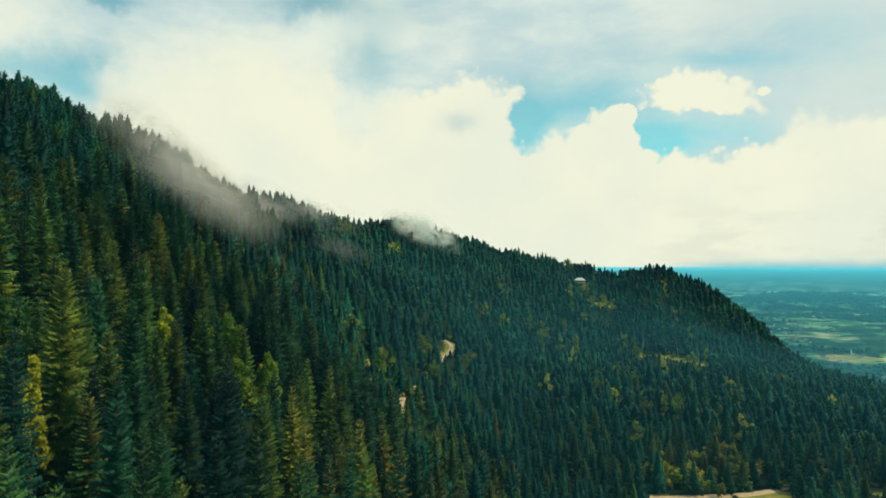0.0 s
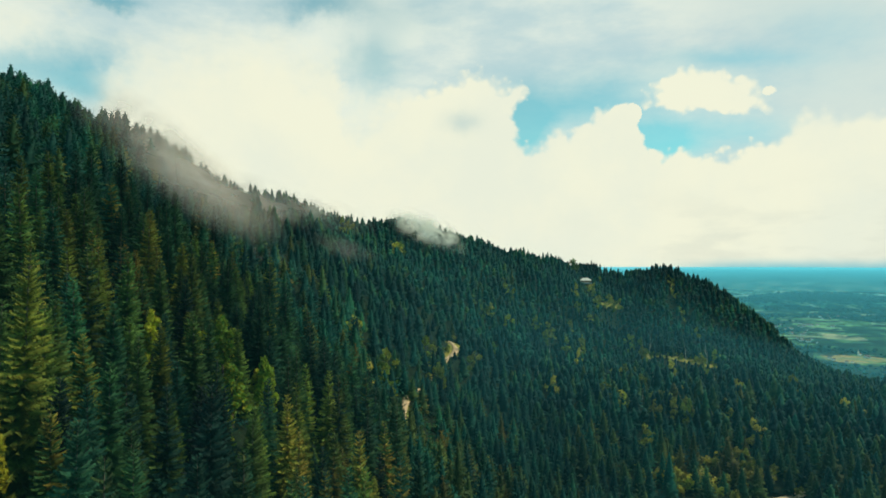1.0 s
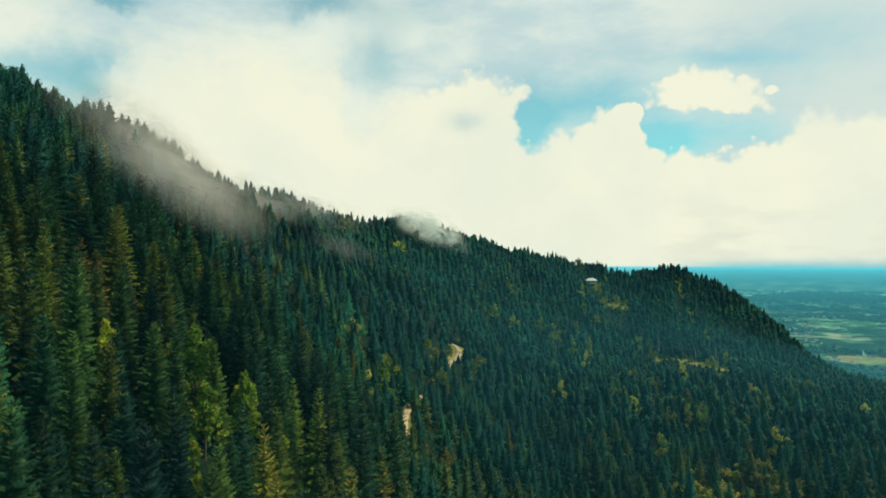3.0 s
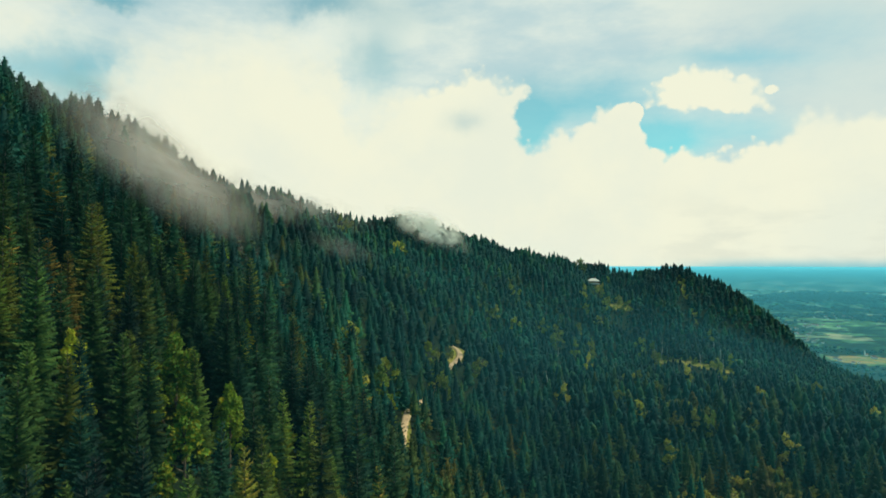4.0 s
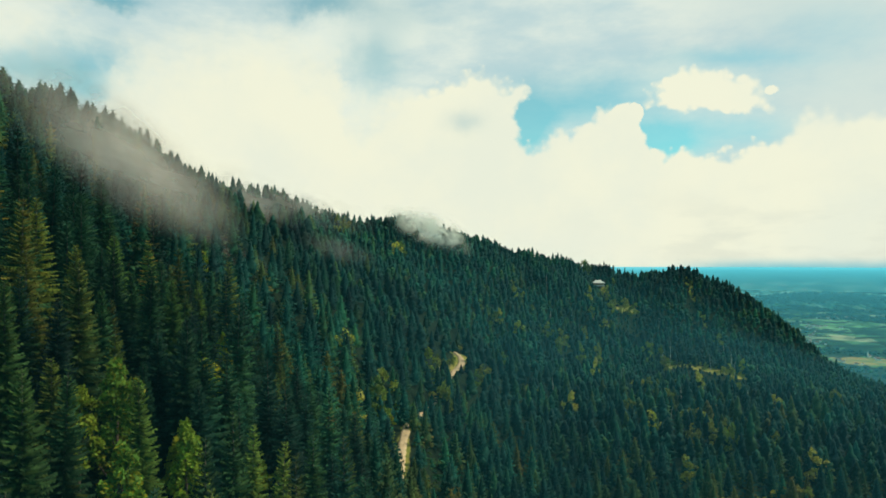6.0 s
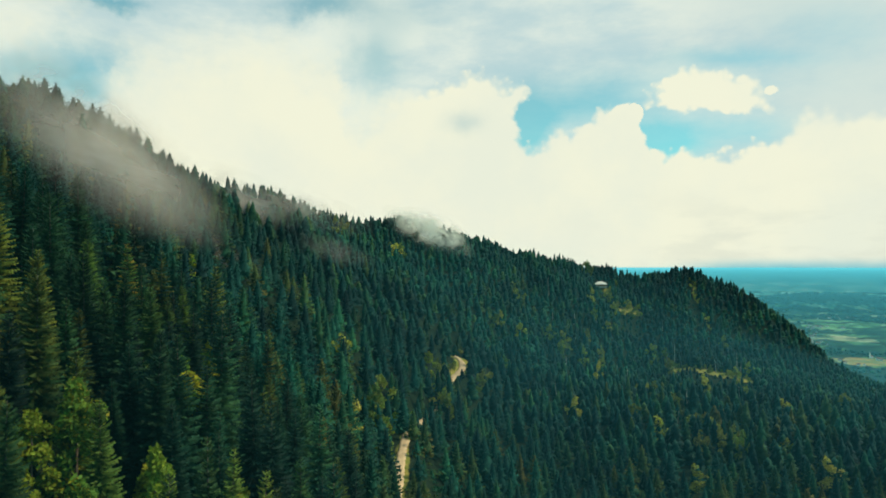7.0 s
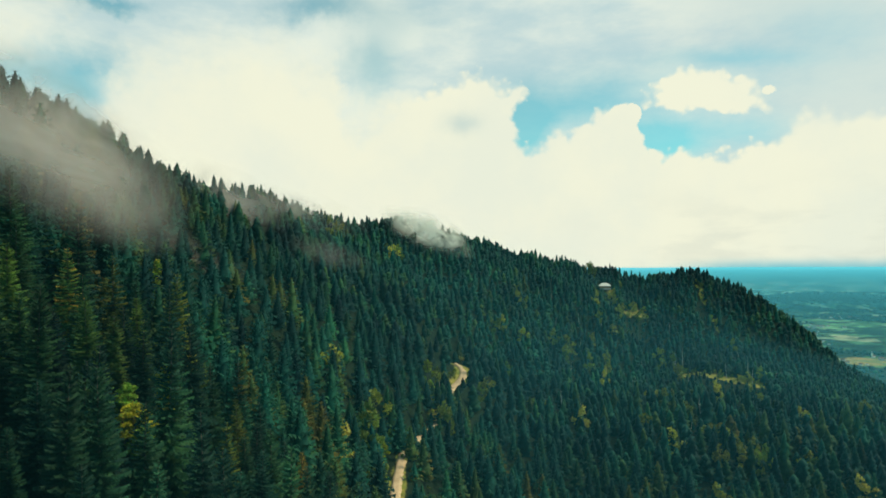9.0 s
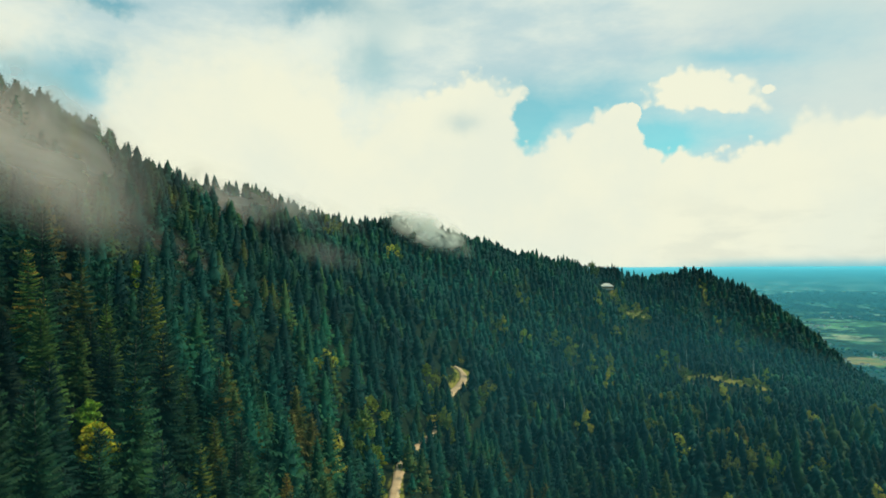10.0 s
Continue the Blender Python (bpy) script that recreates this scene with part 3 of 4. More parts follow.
def trunk_mesh(name, height, radius, sides=7):
    rings = [(0.0, 1.25), (0.04, 1.0), (0.4, 0.72), (0.75, 0.36), (0.985, 0.04)]
    verts = [(radius * s * math.cos(6.2832 * i / sides), radius * s * math.sin(6.2832 * i / sides), f * height) for f, s in rings for i in range(sides)]
    verts = [(x, y, z - 1.0 if z == 0 else z) for x, y, z in verts]
    faces = [(r * sides + i, r * sides + (i + 1) % sides, (r + 1) * sides + (i + 1) % sides, (r + 1) * sides + i) for r in range(len(rings) - 1) for i in range(sides)]
    me = mesh_of(name, verts, faces)
    me.materials.append(BARK)
    me.shade_smooth()
    return me


def spruce_tree(rng, height, radius, needles, label, whorls, twigs):
    tree = new("spruce_tree")
    verts, faces, tones = spruce_arrays(rng, height, radius, whorls, 12, twigs)
    crown = mesh_of("crown", verts, faces, tones)
    crown.materials.append(needles)
    for name, me in (("trunk", trunk_mesh("trunk", height, 0.3)), ("crown", crown)):
        new(name, me).parent = tree
    return tagged(tree, label, "tree", "spruces on the near slope")


def spruce_cone(rng, height, radius, steps, sides, full=0.9):
    """A far spruce: a ragged cone of boughs in steps, with a slender leader."""
    rings, verts, tones = [], [], []
    lean = rng.uniform(-0.25, 0.25, 2)
    for i in range(steps):
        f, g = 0.06 + 0.86 * i / steps, 0.06 + 0.86 * (i + 0.62) / steps
        rings += [(f, radius * (1 - f) ** full * (0.8 if i == 0 else 1.0), 1.0), (g, radius * (1 - f) ** full * 0.62, 0.3)]
    for f, r, rag in rings:
        spin = rng.uniform(0, 6.283)
        for j in range(sides):
            a = 6.2832 * j / sides + 0.1 * math.sin(spin + j)
            reach = r * (1 + rag * rng.uniform(-0.46, 0.4)) + 0.1
            verts.append((reach * math.cos(a) + lean[0] * f, reach * math.sin(a) + lean[1] * f, height * f - rag * rng.uniform(-0.5, 1.3)))
            tones.append(rng.uniform(0, 0.12))
    verts.append((lean[0], lean[1], height))
    tones.append(0.1)
    faces = []
    for k in range(len(rings) - 1):
        for j in range(sides):
            a, b = k * sides + j, k * sides + (j + 1) % sides
            faces += [(a, b, b + sides), (a, b + sides, a + sides)]
    last = (len(rings) - 1) * sides
    faces += [(last + j, last + (j + 1) % sides, len(verts) - 1) for j in range(sides)]
    return np.array(verts), np.array(faces), np.array(tones)


def joined(name, templates, spots, rng, material_used, label, category="trees", spread=0.78):
    """One mesh of many trees. spots: x, y, z, height scale, width scale."""
    all_v, all_f, all_t, all_a, base = [], [], [], [], 0
    which = rng.integers(0, len(templates), len(spots))
    for index, (tv, tf, tt) in enumerate(templates):
        s = spots[which == index]
        if not len(s):
            continue
        a = rng.uniform(0, 6.283, len(s))
        c, d = np.cos(a)[:, None], np.sin(a)[:, None]
        x = (tv[:, 0] * c - tv[:, 1] * d) * s[:, 4:5] + s[:, 0:1]
        y = (tv[:, 0] * d + tv[:, 1] * c) * s[:, 4:5] + s[:, 1:2]
        z = tv[:, 2] * s[:, 3:4] + s[:, 2:3]
        all_v.append(np.stack([x, y, z], -1).reshape(-1, 3))
        all_f.append((tf[None] + (np.arange(len(s)) * len(tv))[:, None, None]).reshape(-1, 3) + base)
        sunny = 0.3 * np.clip((400 - s[:, 1:2]) / 130, 0, 1) * np.clip((s[:, 0:1] + 45) / 25, 0, 1)          # sunlight at the foot of the slope, put into the tone of the trees
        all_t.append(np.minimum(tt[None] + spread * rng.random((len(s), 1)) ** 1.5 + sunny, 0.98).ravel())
        all_a.append(np.repeat(np.clip(0.5 + 0.22 * rng.normal(size=len(s)) + 0.3 * ripple(s[:, 0], s[:, 1], 26.0, 8.0), 0, 1), len(tv)))
        base += len(s) * len(tv)
    me = mesh_of(name, np.concatenate(all_v), np.concatenate(all_f), np.concatenate(all_t))
    me.attributes.new("age", "FLOAT", "POINT").data.foreach_set("value", np.concatenate(all_a).astype(np.float32))
    me.materials.append(material_used)
    return tagged(new(name, me), label, category, kind="stuff")


def part(name, me, parent, label=""):
    """Links a mesh as one part of a thing."""
    ob = new(name, me)
    ob.parent = parent
    return tagged(ob, label)


rng = np.random.default_rng(7)


# old spruces that stand out on the near slope: plan x, y, height of the tip
OLD_SPRUCES = [
    (-46.5, 156.7, -6.9), (-45.5, 142.8, -13.7), (-37.8, 161.4, -23), (-39.8, 186.5, -30.6), (-54.3, 217.9, -16.7), (-55, 181, -22.5), (-60.2, 152.3, 2.6),
    (-65, 171.6, 5.1), (-41.1, 230.3, -34.2), (-34.3, 82.9, -14.4), (-26.8, 55.2, -14.7), (-30.7, 67.3, -17.4), (-26.7, 68.4, -20.9), (-38.3, 67.4, -13.8),
    (-42, 68.5, -7), (-33.5, 145.6, -19.2), (-18.8, 90.8, -28), (-28.8, 100, -20.5), (-25.9, 85.2, -23.2), (-37.6, 72.3, -12.2), (-58.5, 118.9, 2.2),
    (-30.3, 146.4, -19.4), (-37.8, 216.4, -35.2), (-53.2, 135.3, -10), (-52.1, 170.9, -8.8), (-19, 156.2, -26), (-53.2, 164.2, -10), (-47.4, 108, -9.6),
    (-37.7, 256.8, -44.5), (-44.8, 215, -23.2), (-77.6, 243.2, -1.3), (-31.5, 294.2, -47.8), (-43, 245.2, -35.2), (-52.4, 173.9, -20.2), (-37, 301.6, -46.6),
    (-48.7, 198.3, -24), (-39.8, 79.2, -11.2), (-66.6, 106, 4.3),
]


def forest_spots(tries):
    """Places of trees thrown at random, each with room for its size: x, y, size."""
    x, y = rng.uniform(-330, 640, tries), rng.uniform(-30, 1000, tries)
    keep = (np.abs(x) < 0.80 * y + 45)
    beyond = crest_distance(x, y)
    inner = np.interp(y, RIDGE[:14, 1], RIDGE[:14, 0])
    behind = ((x < inner) & (y < 800)) | (y > np.interp(x, RIDGE[8:21, 0], RIDGE[8:21, 1]))
    keep &= ~(behind & (beyond > 45))
    d, _ = road_distance(x, y)
    aside = x - np.interp(y, ROAD[:, 1], ROAD[:, 0])
    open_road = np.where((y < 316) | (y > 466), 3.3, 1.9) + np.where((y < 312) & (aside > 0), 1.6, 0.0)
    keep &= (ripple(x, y, 17.0, 9.0) < 0.8) & (clearing(x, y)[0] < 0) & (d > open_road)
    x, y = x[keep], y[keep]
    young = np.clip((y - 300) / 160, 0, 1)
    grow = np.where(y < 260, rng.triangular(0.5, 0.92, 1.2, len(x)), rng.triangular(0.42, 0.76, 1.1, len(x)) * (1 - 0.12 * young))
    grow *= 1 + 0.12 * ripple(x, y, 30.0, 3.0) + np.where(y > 300, 0.2 * ripple(x, y, 23.0, 2.0), 0.0)
    crest = np.clip(crest_distance(x, y) / 45, 0, 1)
    grow = grow * crest + (1 - crest) * np.where(y > 560, 0.56 + 0.2 * grow + 0.12 * ripple(x, y, 20.0, 5.0), 0.48 + 0.2 * grow + 0.16 * ripple(x, y, 12.0, 5.0))
    old = np.array(OLD_SPRUCES)
    x, y, grow = np.concatenate([old[:, 0], x]), np.concatenate([old[:, 1], y]), np.concatenate([np.clip((old[:, 2] - land(old[:, 0], old[:, 1])) / 26.0, 0.3, 1.25), grow])
    crest = np.concatenate([np.ones(len(old)), crest])
    room = np.where(y < 260, 1.5 + 1.7 * grow, np.where(y < 560, 2.4 + 3.0 * grow, 1.5 + 2.1 * grow))
    room = room * rng.uniform(0.62, 1.22, len(room))
    room = np.where(y < 560, room * (0.62 + 0.38 * crest), room)
    cells, chosen = {}, []
    for i in range(len(x)):
        cx, cy = int(x[i] // 8), int(y[i] // 8)
        if all((x[i] - x[j]) ** 2 + (y[i] - y[j]) ** 2 > (room[i] + room[j]) ** 2 for p in (-1, 0, 1) for q in (-1, 0, 1) for j in cells.get((cx + p, cy + q), ())):
            cells.setdefault((cx, cy), []).append(i)
            chosen.append(i)
    return x[chosen], y[chosen], grow[chosen]


# broadleaved trees on the near slope: plan x, y, height, spread
BROADLEAVES = [
    (-50, 144.5, 20.5, 4.3), (-53, 140.5, 15, 3.4), (-45, 136.5, 14, 3.4), (-42, 149, 17, 3.3), (-44.5, 151.5, 12, 2.6), (-56.5, 193, 7.4, 4.0), (-53.6, 190.5, 6, 3.0), (-59.5, 196, 8, 2.8),
    (-58.6, 208.5, 11.5, 2.0), (-55.6, 204, 9, 2.0), (-55.7, 123.4, 18, 2.4), (-46, 69, 18, 2.0), (-33, 142, 12, 2.4), (-40, 118, 12, 2.6), (-36, 166, 10, 2.6),
    (-82, 256, 18, 3.2), (-29, 306, 9, 2.8), (-28, 322, 8, 2.4), (-26, 340, 9, 3.0), (-19, 348, 8, 2.6), (-9, 436, 9, 3.0), (-11, 428, 8, 2.6), (-15, 452, 10, 3.6), (-13, 440, 9, 3.2),
]
xs, ys, size = forest_spots(260000)
for bx, by, bh, bs in BROADLEAVES:
    keep = np.hypot(xs - bx, ys - by) > bs * 0.8
    xs, ys, size = xs[keep], ys[keep], size[keep]
    line = -3 + (bx + 3) * (ys - 80) / max(by - 80, 10)          # lower growth on the downhill side lets the light in
    front = (np.abs(xs - line) < bs * 0.9) & (ys < by) & (ys > by - 16) & ~np.isin(xs, np.array(OLD_SPRUCES)[:, 0]) & (by < 230)
    size = np.where(front, np.minimum(size, 0.27 + 0.15 * size), size)
keep = np.hypot((xs - 184.0) / 10, (ys - 817) / 12) > 1
keep &= np.hypot((xs + 71) / 12, (ys - 196) / 6.5) > 1          # a dark gap between the old spruces
keep &= np.hypot((xs + 78) / 9, (ys - 152) / 5.0) > 1
xs, ys, size = xs[keep], ys[keep], size[keep]
zs = land(xs, ys)
beside_road = road_distance(xs, ys)[0] < 12
size = np.where(beside_road & (ys < 316), size * 0.8, size)
sunny = (xs > np.interp(ys, ROAD[:, 1], ROAD[:, 0])) & (road_distance(xs, ys)[0] < 17)
size = np.where(sunny & (ys < 316), size * 0.5, size)
for cx, cy, a, b, spin, grassy in CLEARINGS:
    least = 0.4
    before = (np.abs(xs - cx * ys / cy) < a * 0.9) & (ys < cy) & (ys > cy - 75)
    size = np.where(before, size * (least + (1 - least) * np.clip((cy - ys - 32) / 43, 0, 1)), size)
along = np.clip(((xs + 36) * -26 + (ys - 72) * 113) / (26 ** 2 + 113 ** 2), 0, 1)
order = np.argsort(np.hypot(xs + 36 + 26 * along, ys - 72 - 113 * along))
near = order[:300]
middle = order[300:1150]
rest = order[1150:]
rest = rest[np.argsort(ys[rest] + np.abs(xs[rest] + 20) * 0.5)]
beyond, far = rest[:1400], rest[1400:]
farthest = far[ys[far] > 560]
far = far[ys[far] <= 560]
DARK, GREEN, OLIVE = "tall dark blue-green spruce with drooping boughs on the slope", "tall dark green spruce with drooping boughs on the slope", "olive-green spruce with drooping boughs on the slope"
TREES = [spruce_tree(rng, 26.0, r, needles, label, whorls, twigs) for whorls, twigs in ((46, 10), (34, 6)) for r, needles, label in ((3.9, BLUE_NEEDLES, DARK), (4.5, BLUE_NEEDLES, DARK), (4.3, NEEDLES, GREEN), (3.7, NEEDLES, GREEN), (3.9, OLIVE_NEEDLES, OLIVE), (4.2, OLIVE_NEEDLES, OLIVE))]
used = set()
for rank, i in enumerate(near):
    upper = min(1.0, max(0.0, (ys[i] - 122) / 60))     # shade further up the slope, painted by choosing more dark needles there
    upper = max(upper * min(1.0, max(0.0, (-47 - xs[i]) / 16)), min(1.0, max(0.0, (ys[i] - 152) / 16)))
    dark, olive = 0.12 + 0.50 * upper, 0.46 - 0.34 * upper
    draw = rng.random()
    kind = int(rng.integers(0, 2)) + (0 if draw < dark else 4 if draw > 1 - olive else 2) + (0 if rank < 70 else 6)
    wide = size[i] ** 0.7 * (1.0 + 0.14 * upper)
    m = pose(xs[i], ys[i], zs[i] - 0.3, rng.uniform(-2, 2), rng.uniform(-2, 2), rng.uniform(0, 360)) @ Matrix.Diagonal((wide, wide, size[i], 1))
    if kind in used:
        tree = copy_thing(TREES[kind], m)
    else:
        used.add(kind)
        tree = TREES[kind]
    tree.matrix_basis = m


def spots_of(index):
    wide = size[index] ** 0.7 * rng.uniform(0.85, 1.2, len(index))
    wide *= 1 + 0.3 * np.clip(1 - crest_distance(xs[index], ys[index]) / 45, 0, 1) * (ys[index] < 430)
    return np.stack([xs[index], ys[index], zs[index] - 0.3, size[index], wide], 1)


MIDDLE = [spruce_arrays(rng, h, r, 21, 9, 3) for h, r in ((25.0, 6.0), (22.0, 6.3), (26.0, 5.6), (24.0, 6.2))]
BEYOND = [spruce_arrays(rng, h, r, 14, 8, 2) for h, r in ((23.0, 6.2), (20.0, 6.5), (24.0, 5.8), (21.0, 6.4))]
FAR = [spruce_cone(rng, h, r, 8, 11, full) for h, r, full in ((23.0, 5.6, 0.80), (20.0, 5.8, 0.72), (24.0, 5.2, 0.84), (18.0, 5.9, 0.68), (21.0, 5.6, 0.76), (16.0, 5.4, 0.62), (25.0, 5.2, 0.8))]
FARTHEST = [spruce_cone(rng, h, r, 6, 9, full) for h, r, full in ((18.0, 4.4, 0.8), (16.0, 4.6, 0.7), (19.0, 4.2, 0.85), (14.0, 4.8, 0.6), (17.0, 4.5, 0.75), (11.0, 4.8, 0.45), (15.0, 4.8, 0.62), (12.0, 5.2, 0.5))]
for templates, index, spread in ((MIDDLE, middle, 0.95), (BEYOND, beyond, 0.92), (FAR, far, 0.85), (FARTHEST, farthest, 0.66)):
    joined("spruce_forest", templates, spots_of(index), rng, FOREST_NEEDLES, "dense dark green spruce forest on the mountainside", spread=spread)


# ---- broadleaved trees ----
def leaf_cloud(rng, lobes, count, leaf):
    """Leaf sprays on the outside of lobes: x, y, z, radius, height."""
    verts, faces, tones = [], [], []
    weight = np.array([l[3] ** 2 for l in lobes])
    weight = weight / weight.sum()
    for _ in range(count):
        cx, cy, cz, r, h = lobes[rng.choice(len(lobes), p=weight)]
        d = rng.normal(size=3)
        d /= np.linalg.norm(d)
        d[2] = abs(d[2]) if rng.random() < 0.7 else d[2]
        p = np.array([cx, cy, cz]) + d * np.array([r, r, h]) * rng.uniform(0.55, 1.05)
        a, b = rng.normal(size=3), rng.normal(size=3)
        a = a / np.linalg.norm(a) * leaf * rng.uniform(0.6, 1.4)
        b = b / np.linalg.norm(b) * leaf * rng.uniform(0.5, 1.1)
        start = len(verts)
        verts.extend([p - a, p + b, p + a, p - b * 0.8])
        faces.extend([(start, start + 1, start + 2), (start, start + 2, start + 3)])
        tones.extend([rng.uniform(0, 0.3)] * 4)
    return np.array(verts), np.array(faces), np.array(tones)


def limb_arrays(start, end, r0, r1, sides=5):
    start, end = np.array(start, float), np.array(end, float)
    mid = (start + end) / 2 + np.array([0, 0, -0.06 * np.linalg.norm(end - start)])
    axis = (end - start) / np.linalg.norm(end - start)
    p = np.cross(axis, (0.3, 0.9, 0.1))
    p /= np.linalg.norm(p)
    q = np.cross(axis, p)
    verts = [c + r * (p * math.cos(6.2832 * i / sides) + q * math.sin(6.2832 * i / sides)) for c, r in ((start, r0), (mid, (r0 + r1) / 2), (end, r1)) for i in range(sides)]
    faces = [(k * sides + i, k * sides + (i + 1) % sides, (k + 1) * sides + (i + 1) % sides, (k + 1) * sides + i) for k in range(2) for i in range(sides)]
    return np.array(verts), np.array(faces)


def broadleaf_tree(rng, height, spread):
    tree = new("broadleaf_tree")
    part("trunk", trunk_mesh("trunk", height * 0.8, 0.016 * height), tree)
    lobes = [(rng.uniform(-0.3, 0.3), rng.uniform(-0.3, 0.3), height * 0.88, spread * 0.3, height * 0.12)]
    for i in range(15):
        a, f = i * 2.4 + rng.uniform(-0.5, 0.5), 0.28 + 0.6 * i / 15
        reach = spread * (1.15 - f * 0.95) * rng.uniform(0.45, 1.1)
        end = (reach * math.cos(a), reach * math.sin(a), height * f)
        if i % 2 == 0:
            verts, faces = limb_arrays((0, 0, height * (f - 0.16)), end, 0.007 * height, 0.002 * height)
            me = mesh_of("limb", verts, faces)
            me.materials.append(BARK)
            part("limb", me, tree)
        lobes.append((*end, spread * rng.uniform(0.22, 0.4), height * rng.uniform(0.05, 0.10)))
    verts, faces, tones = leaf_cloud(rng, lobes, int(900 + 130 * spread * height / 4), 0.36)
    crown = mesh_of("crown", verts, faces, tones)
    crown.materials.append(LEAVES)
    part("crown", crown, tree)
    return tagged(tree, "yellow-green broadleaved tree among dark spruces", "tree", "broadleaved trees on the slope")


for bx, by, bh, bs in BROADLEAVES:
    broadleaf_tree(rng, bh, bs).matrix_basis = pose(bx, by, float(land(bx, by)) - 0.2, 0, 0, rng.uniform(0, 360))


# light broadleaved trees scattered through the far woods: plan x, y
LIGHT_TREES = [
    (39, 607), (44, 612), (64, 680), (-93, 594), (-98, 584), (-50, 630), (-47, 634), (180, 762), (184, 745), (205, 749), (197, 752), (104, 640), (99, 620),
    (132, 661), (136, 625), (128, 600), (-9, 387), (-5, 369), (-10, 451), (-7, 440), (192, 612), (172, 838), (167, 833), (175, 843), (170, 828), (176, 834), (16, 465), (21, 482),
    (-12, 410), (-20, 296), (-31, 305), (61, 608), (92, 639), (101, 624), (139, 639), (207, 662), (198, 619), (176, 733), (-34, 262), (-49, 332),
    (82, 478), (129, 391), (143, 399), (148, 384), (160, 420), (120, 430), (110, 350), (170, 350), (240, 590), (-30, 316), (-32, 330),
]


def light_spots():
    spots = np.array(LIGHT_TREES, float)
    spots = np.concatenate([spots, rng.uniform((40, 430), (300, 760), (16, 2))])
    spots = spots[road_distance(spots[:, 0], spots[:, 1])[0] > 5]
    tall = rng.uniform(0.95, 1.45, len(spots))
    return np.stack([spots[:, 0], spots[:, 1], land(spots[:, 0], spots[:, 1]) - 0.3, tall, rng.uniform(0.7, 1.2, len(spots))], 1)


def shrub_spots():
    """Light shrubs on the far slope, thickest in and round the clearings."""
    rows = []
    for cx, cy, a, b, spin, grassy in CLEARINGS[4:]:
        for _ in range(int(6 + a * b / 9)):
            t, f = rng.uniform(0, 6.283), rng.uniform(0.4, 1.25)
            p, q = a * f * math.cos(t), b * f * math.sin(t)
            rows.append((cx + p * math.cos(spin) - q * math.sin(spin), cy + p * math.sin(spin) + q * math.cos(spin), rng.uniform(0.35, 0.9)))
    for cx, cy, count, reach in ((40, 622, 10, 7), (66, 702, 7, 6), (-97, 616, 8, 7), (-52, 648, 6, 5), (196, 766, 12, 12), (171, 836, 14, 4), (167, 832, 9, 4), (204, 832, 5, 4), (108, 655, 10, 10), (-12, 425, 10, 7), (-12, 470, 9, 5), (-26, 312, 8, 4), (-25.5, 292, 8, 4), (-24.5, 334, 7, 3), (150, 302, 26, 14), (120, 292, 26, 14), (98, 300, 14, 10), (136, 318, 20, 16), (205, 668, 8, 8), (60, 520, 4, 9), (150, 560, 5, 12), (-150, 262, 5, 5), (130, 410, 8, 20), (160, 470, 8, 24), (176, 415, 9, 20)):
        for _ in range(count):
            rows.append((cx + rng.normal() * reach * 0.6, cy + rng.normal() * reach * 0.6, rng.uniform(0.5, 1.5)))
    spots = np.array(rows)
    clear_way = road_distance(spots[:, 0], spots[:, 1])[0] > 4.5
    spots = spots[clear_way & (np.hypot(spots[:, 0] - 184.0, spots[:, 1] - 817) > 10)]
    return np.stack([spots[:, 0], spots[:, 1], land(spots[:, 0], spots[:, 1]) - 0.4, spots[:, 2], spots[:, 2] * rng.uniform(0.8, 1.2, len(spots))], 1)


SHRUBS = [leaf_cloud(rng, [(0, 0, 2.5, 1.6, 2.6), (0.9, 0.4, 4.6, 1.3, 1.8), (-0.9, -0.6, 3.6, 1.3, 1.6)], 100, 0.7) for _ in range(3)]
LIGHT = []
for _ in range(6):
    lobes = [(0, 0, 13, 1.5, 2.4)] + [(rng.normal() * 2.2, rng.normal() * 2.2, rng.uniform(4, 12), rng.uniform(0.9, 2.3), rng.uniform(1.2, 3.0)) for _ in range(7)]
    LIGHT.append(leaf_cloud(rng, lobes, 240, 0.8))
joined("broadleaf_woods", LIGHT, light_spots(), rng, WOODS_LEAVES, "light green broadleaved trees scattered among dark spruces", "trees")
UNDER = [leaf_cloud(rng, [(0, 0, 0.7, 1.5, 0.9), (1.2, 0.3, 0.5, 1.1, 0.7), (-0.7, 1.0, 0.5, 1.2, 0.6)], 34, 0.42) for _ in range(3)]


def undergrowth_spots(count):
    x, y = rng.uniform(-110, 10, count), rng.uniform(55, 345, count)
    keep = road_distance(x, y)[0] > 4
    x, y = x[keep], y[keep]
    tall = rng.uniform(0.6, 1.8, len(x))
    return np.stack([x, y, land(x, y) - 0.1, tall, tall * rng.uniform(0.8, 1.3, len(x))], 1)


joined("undergrowth", UNDER, undergrowth_spots(1200), rng, FOREST_NEEDLES, "dark green undergrowth and ferns on the forest floor", "undergrowth")
joined("broadleaf_shrubs", SHRUBS, shrub_spots(), rng, WOODS_LEAVES, "yellow-green broadleaved shrubs and saplings in forest clearings", "shrubs")


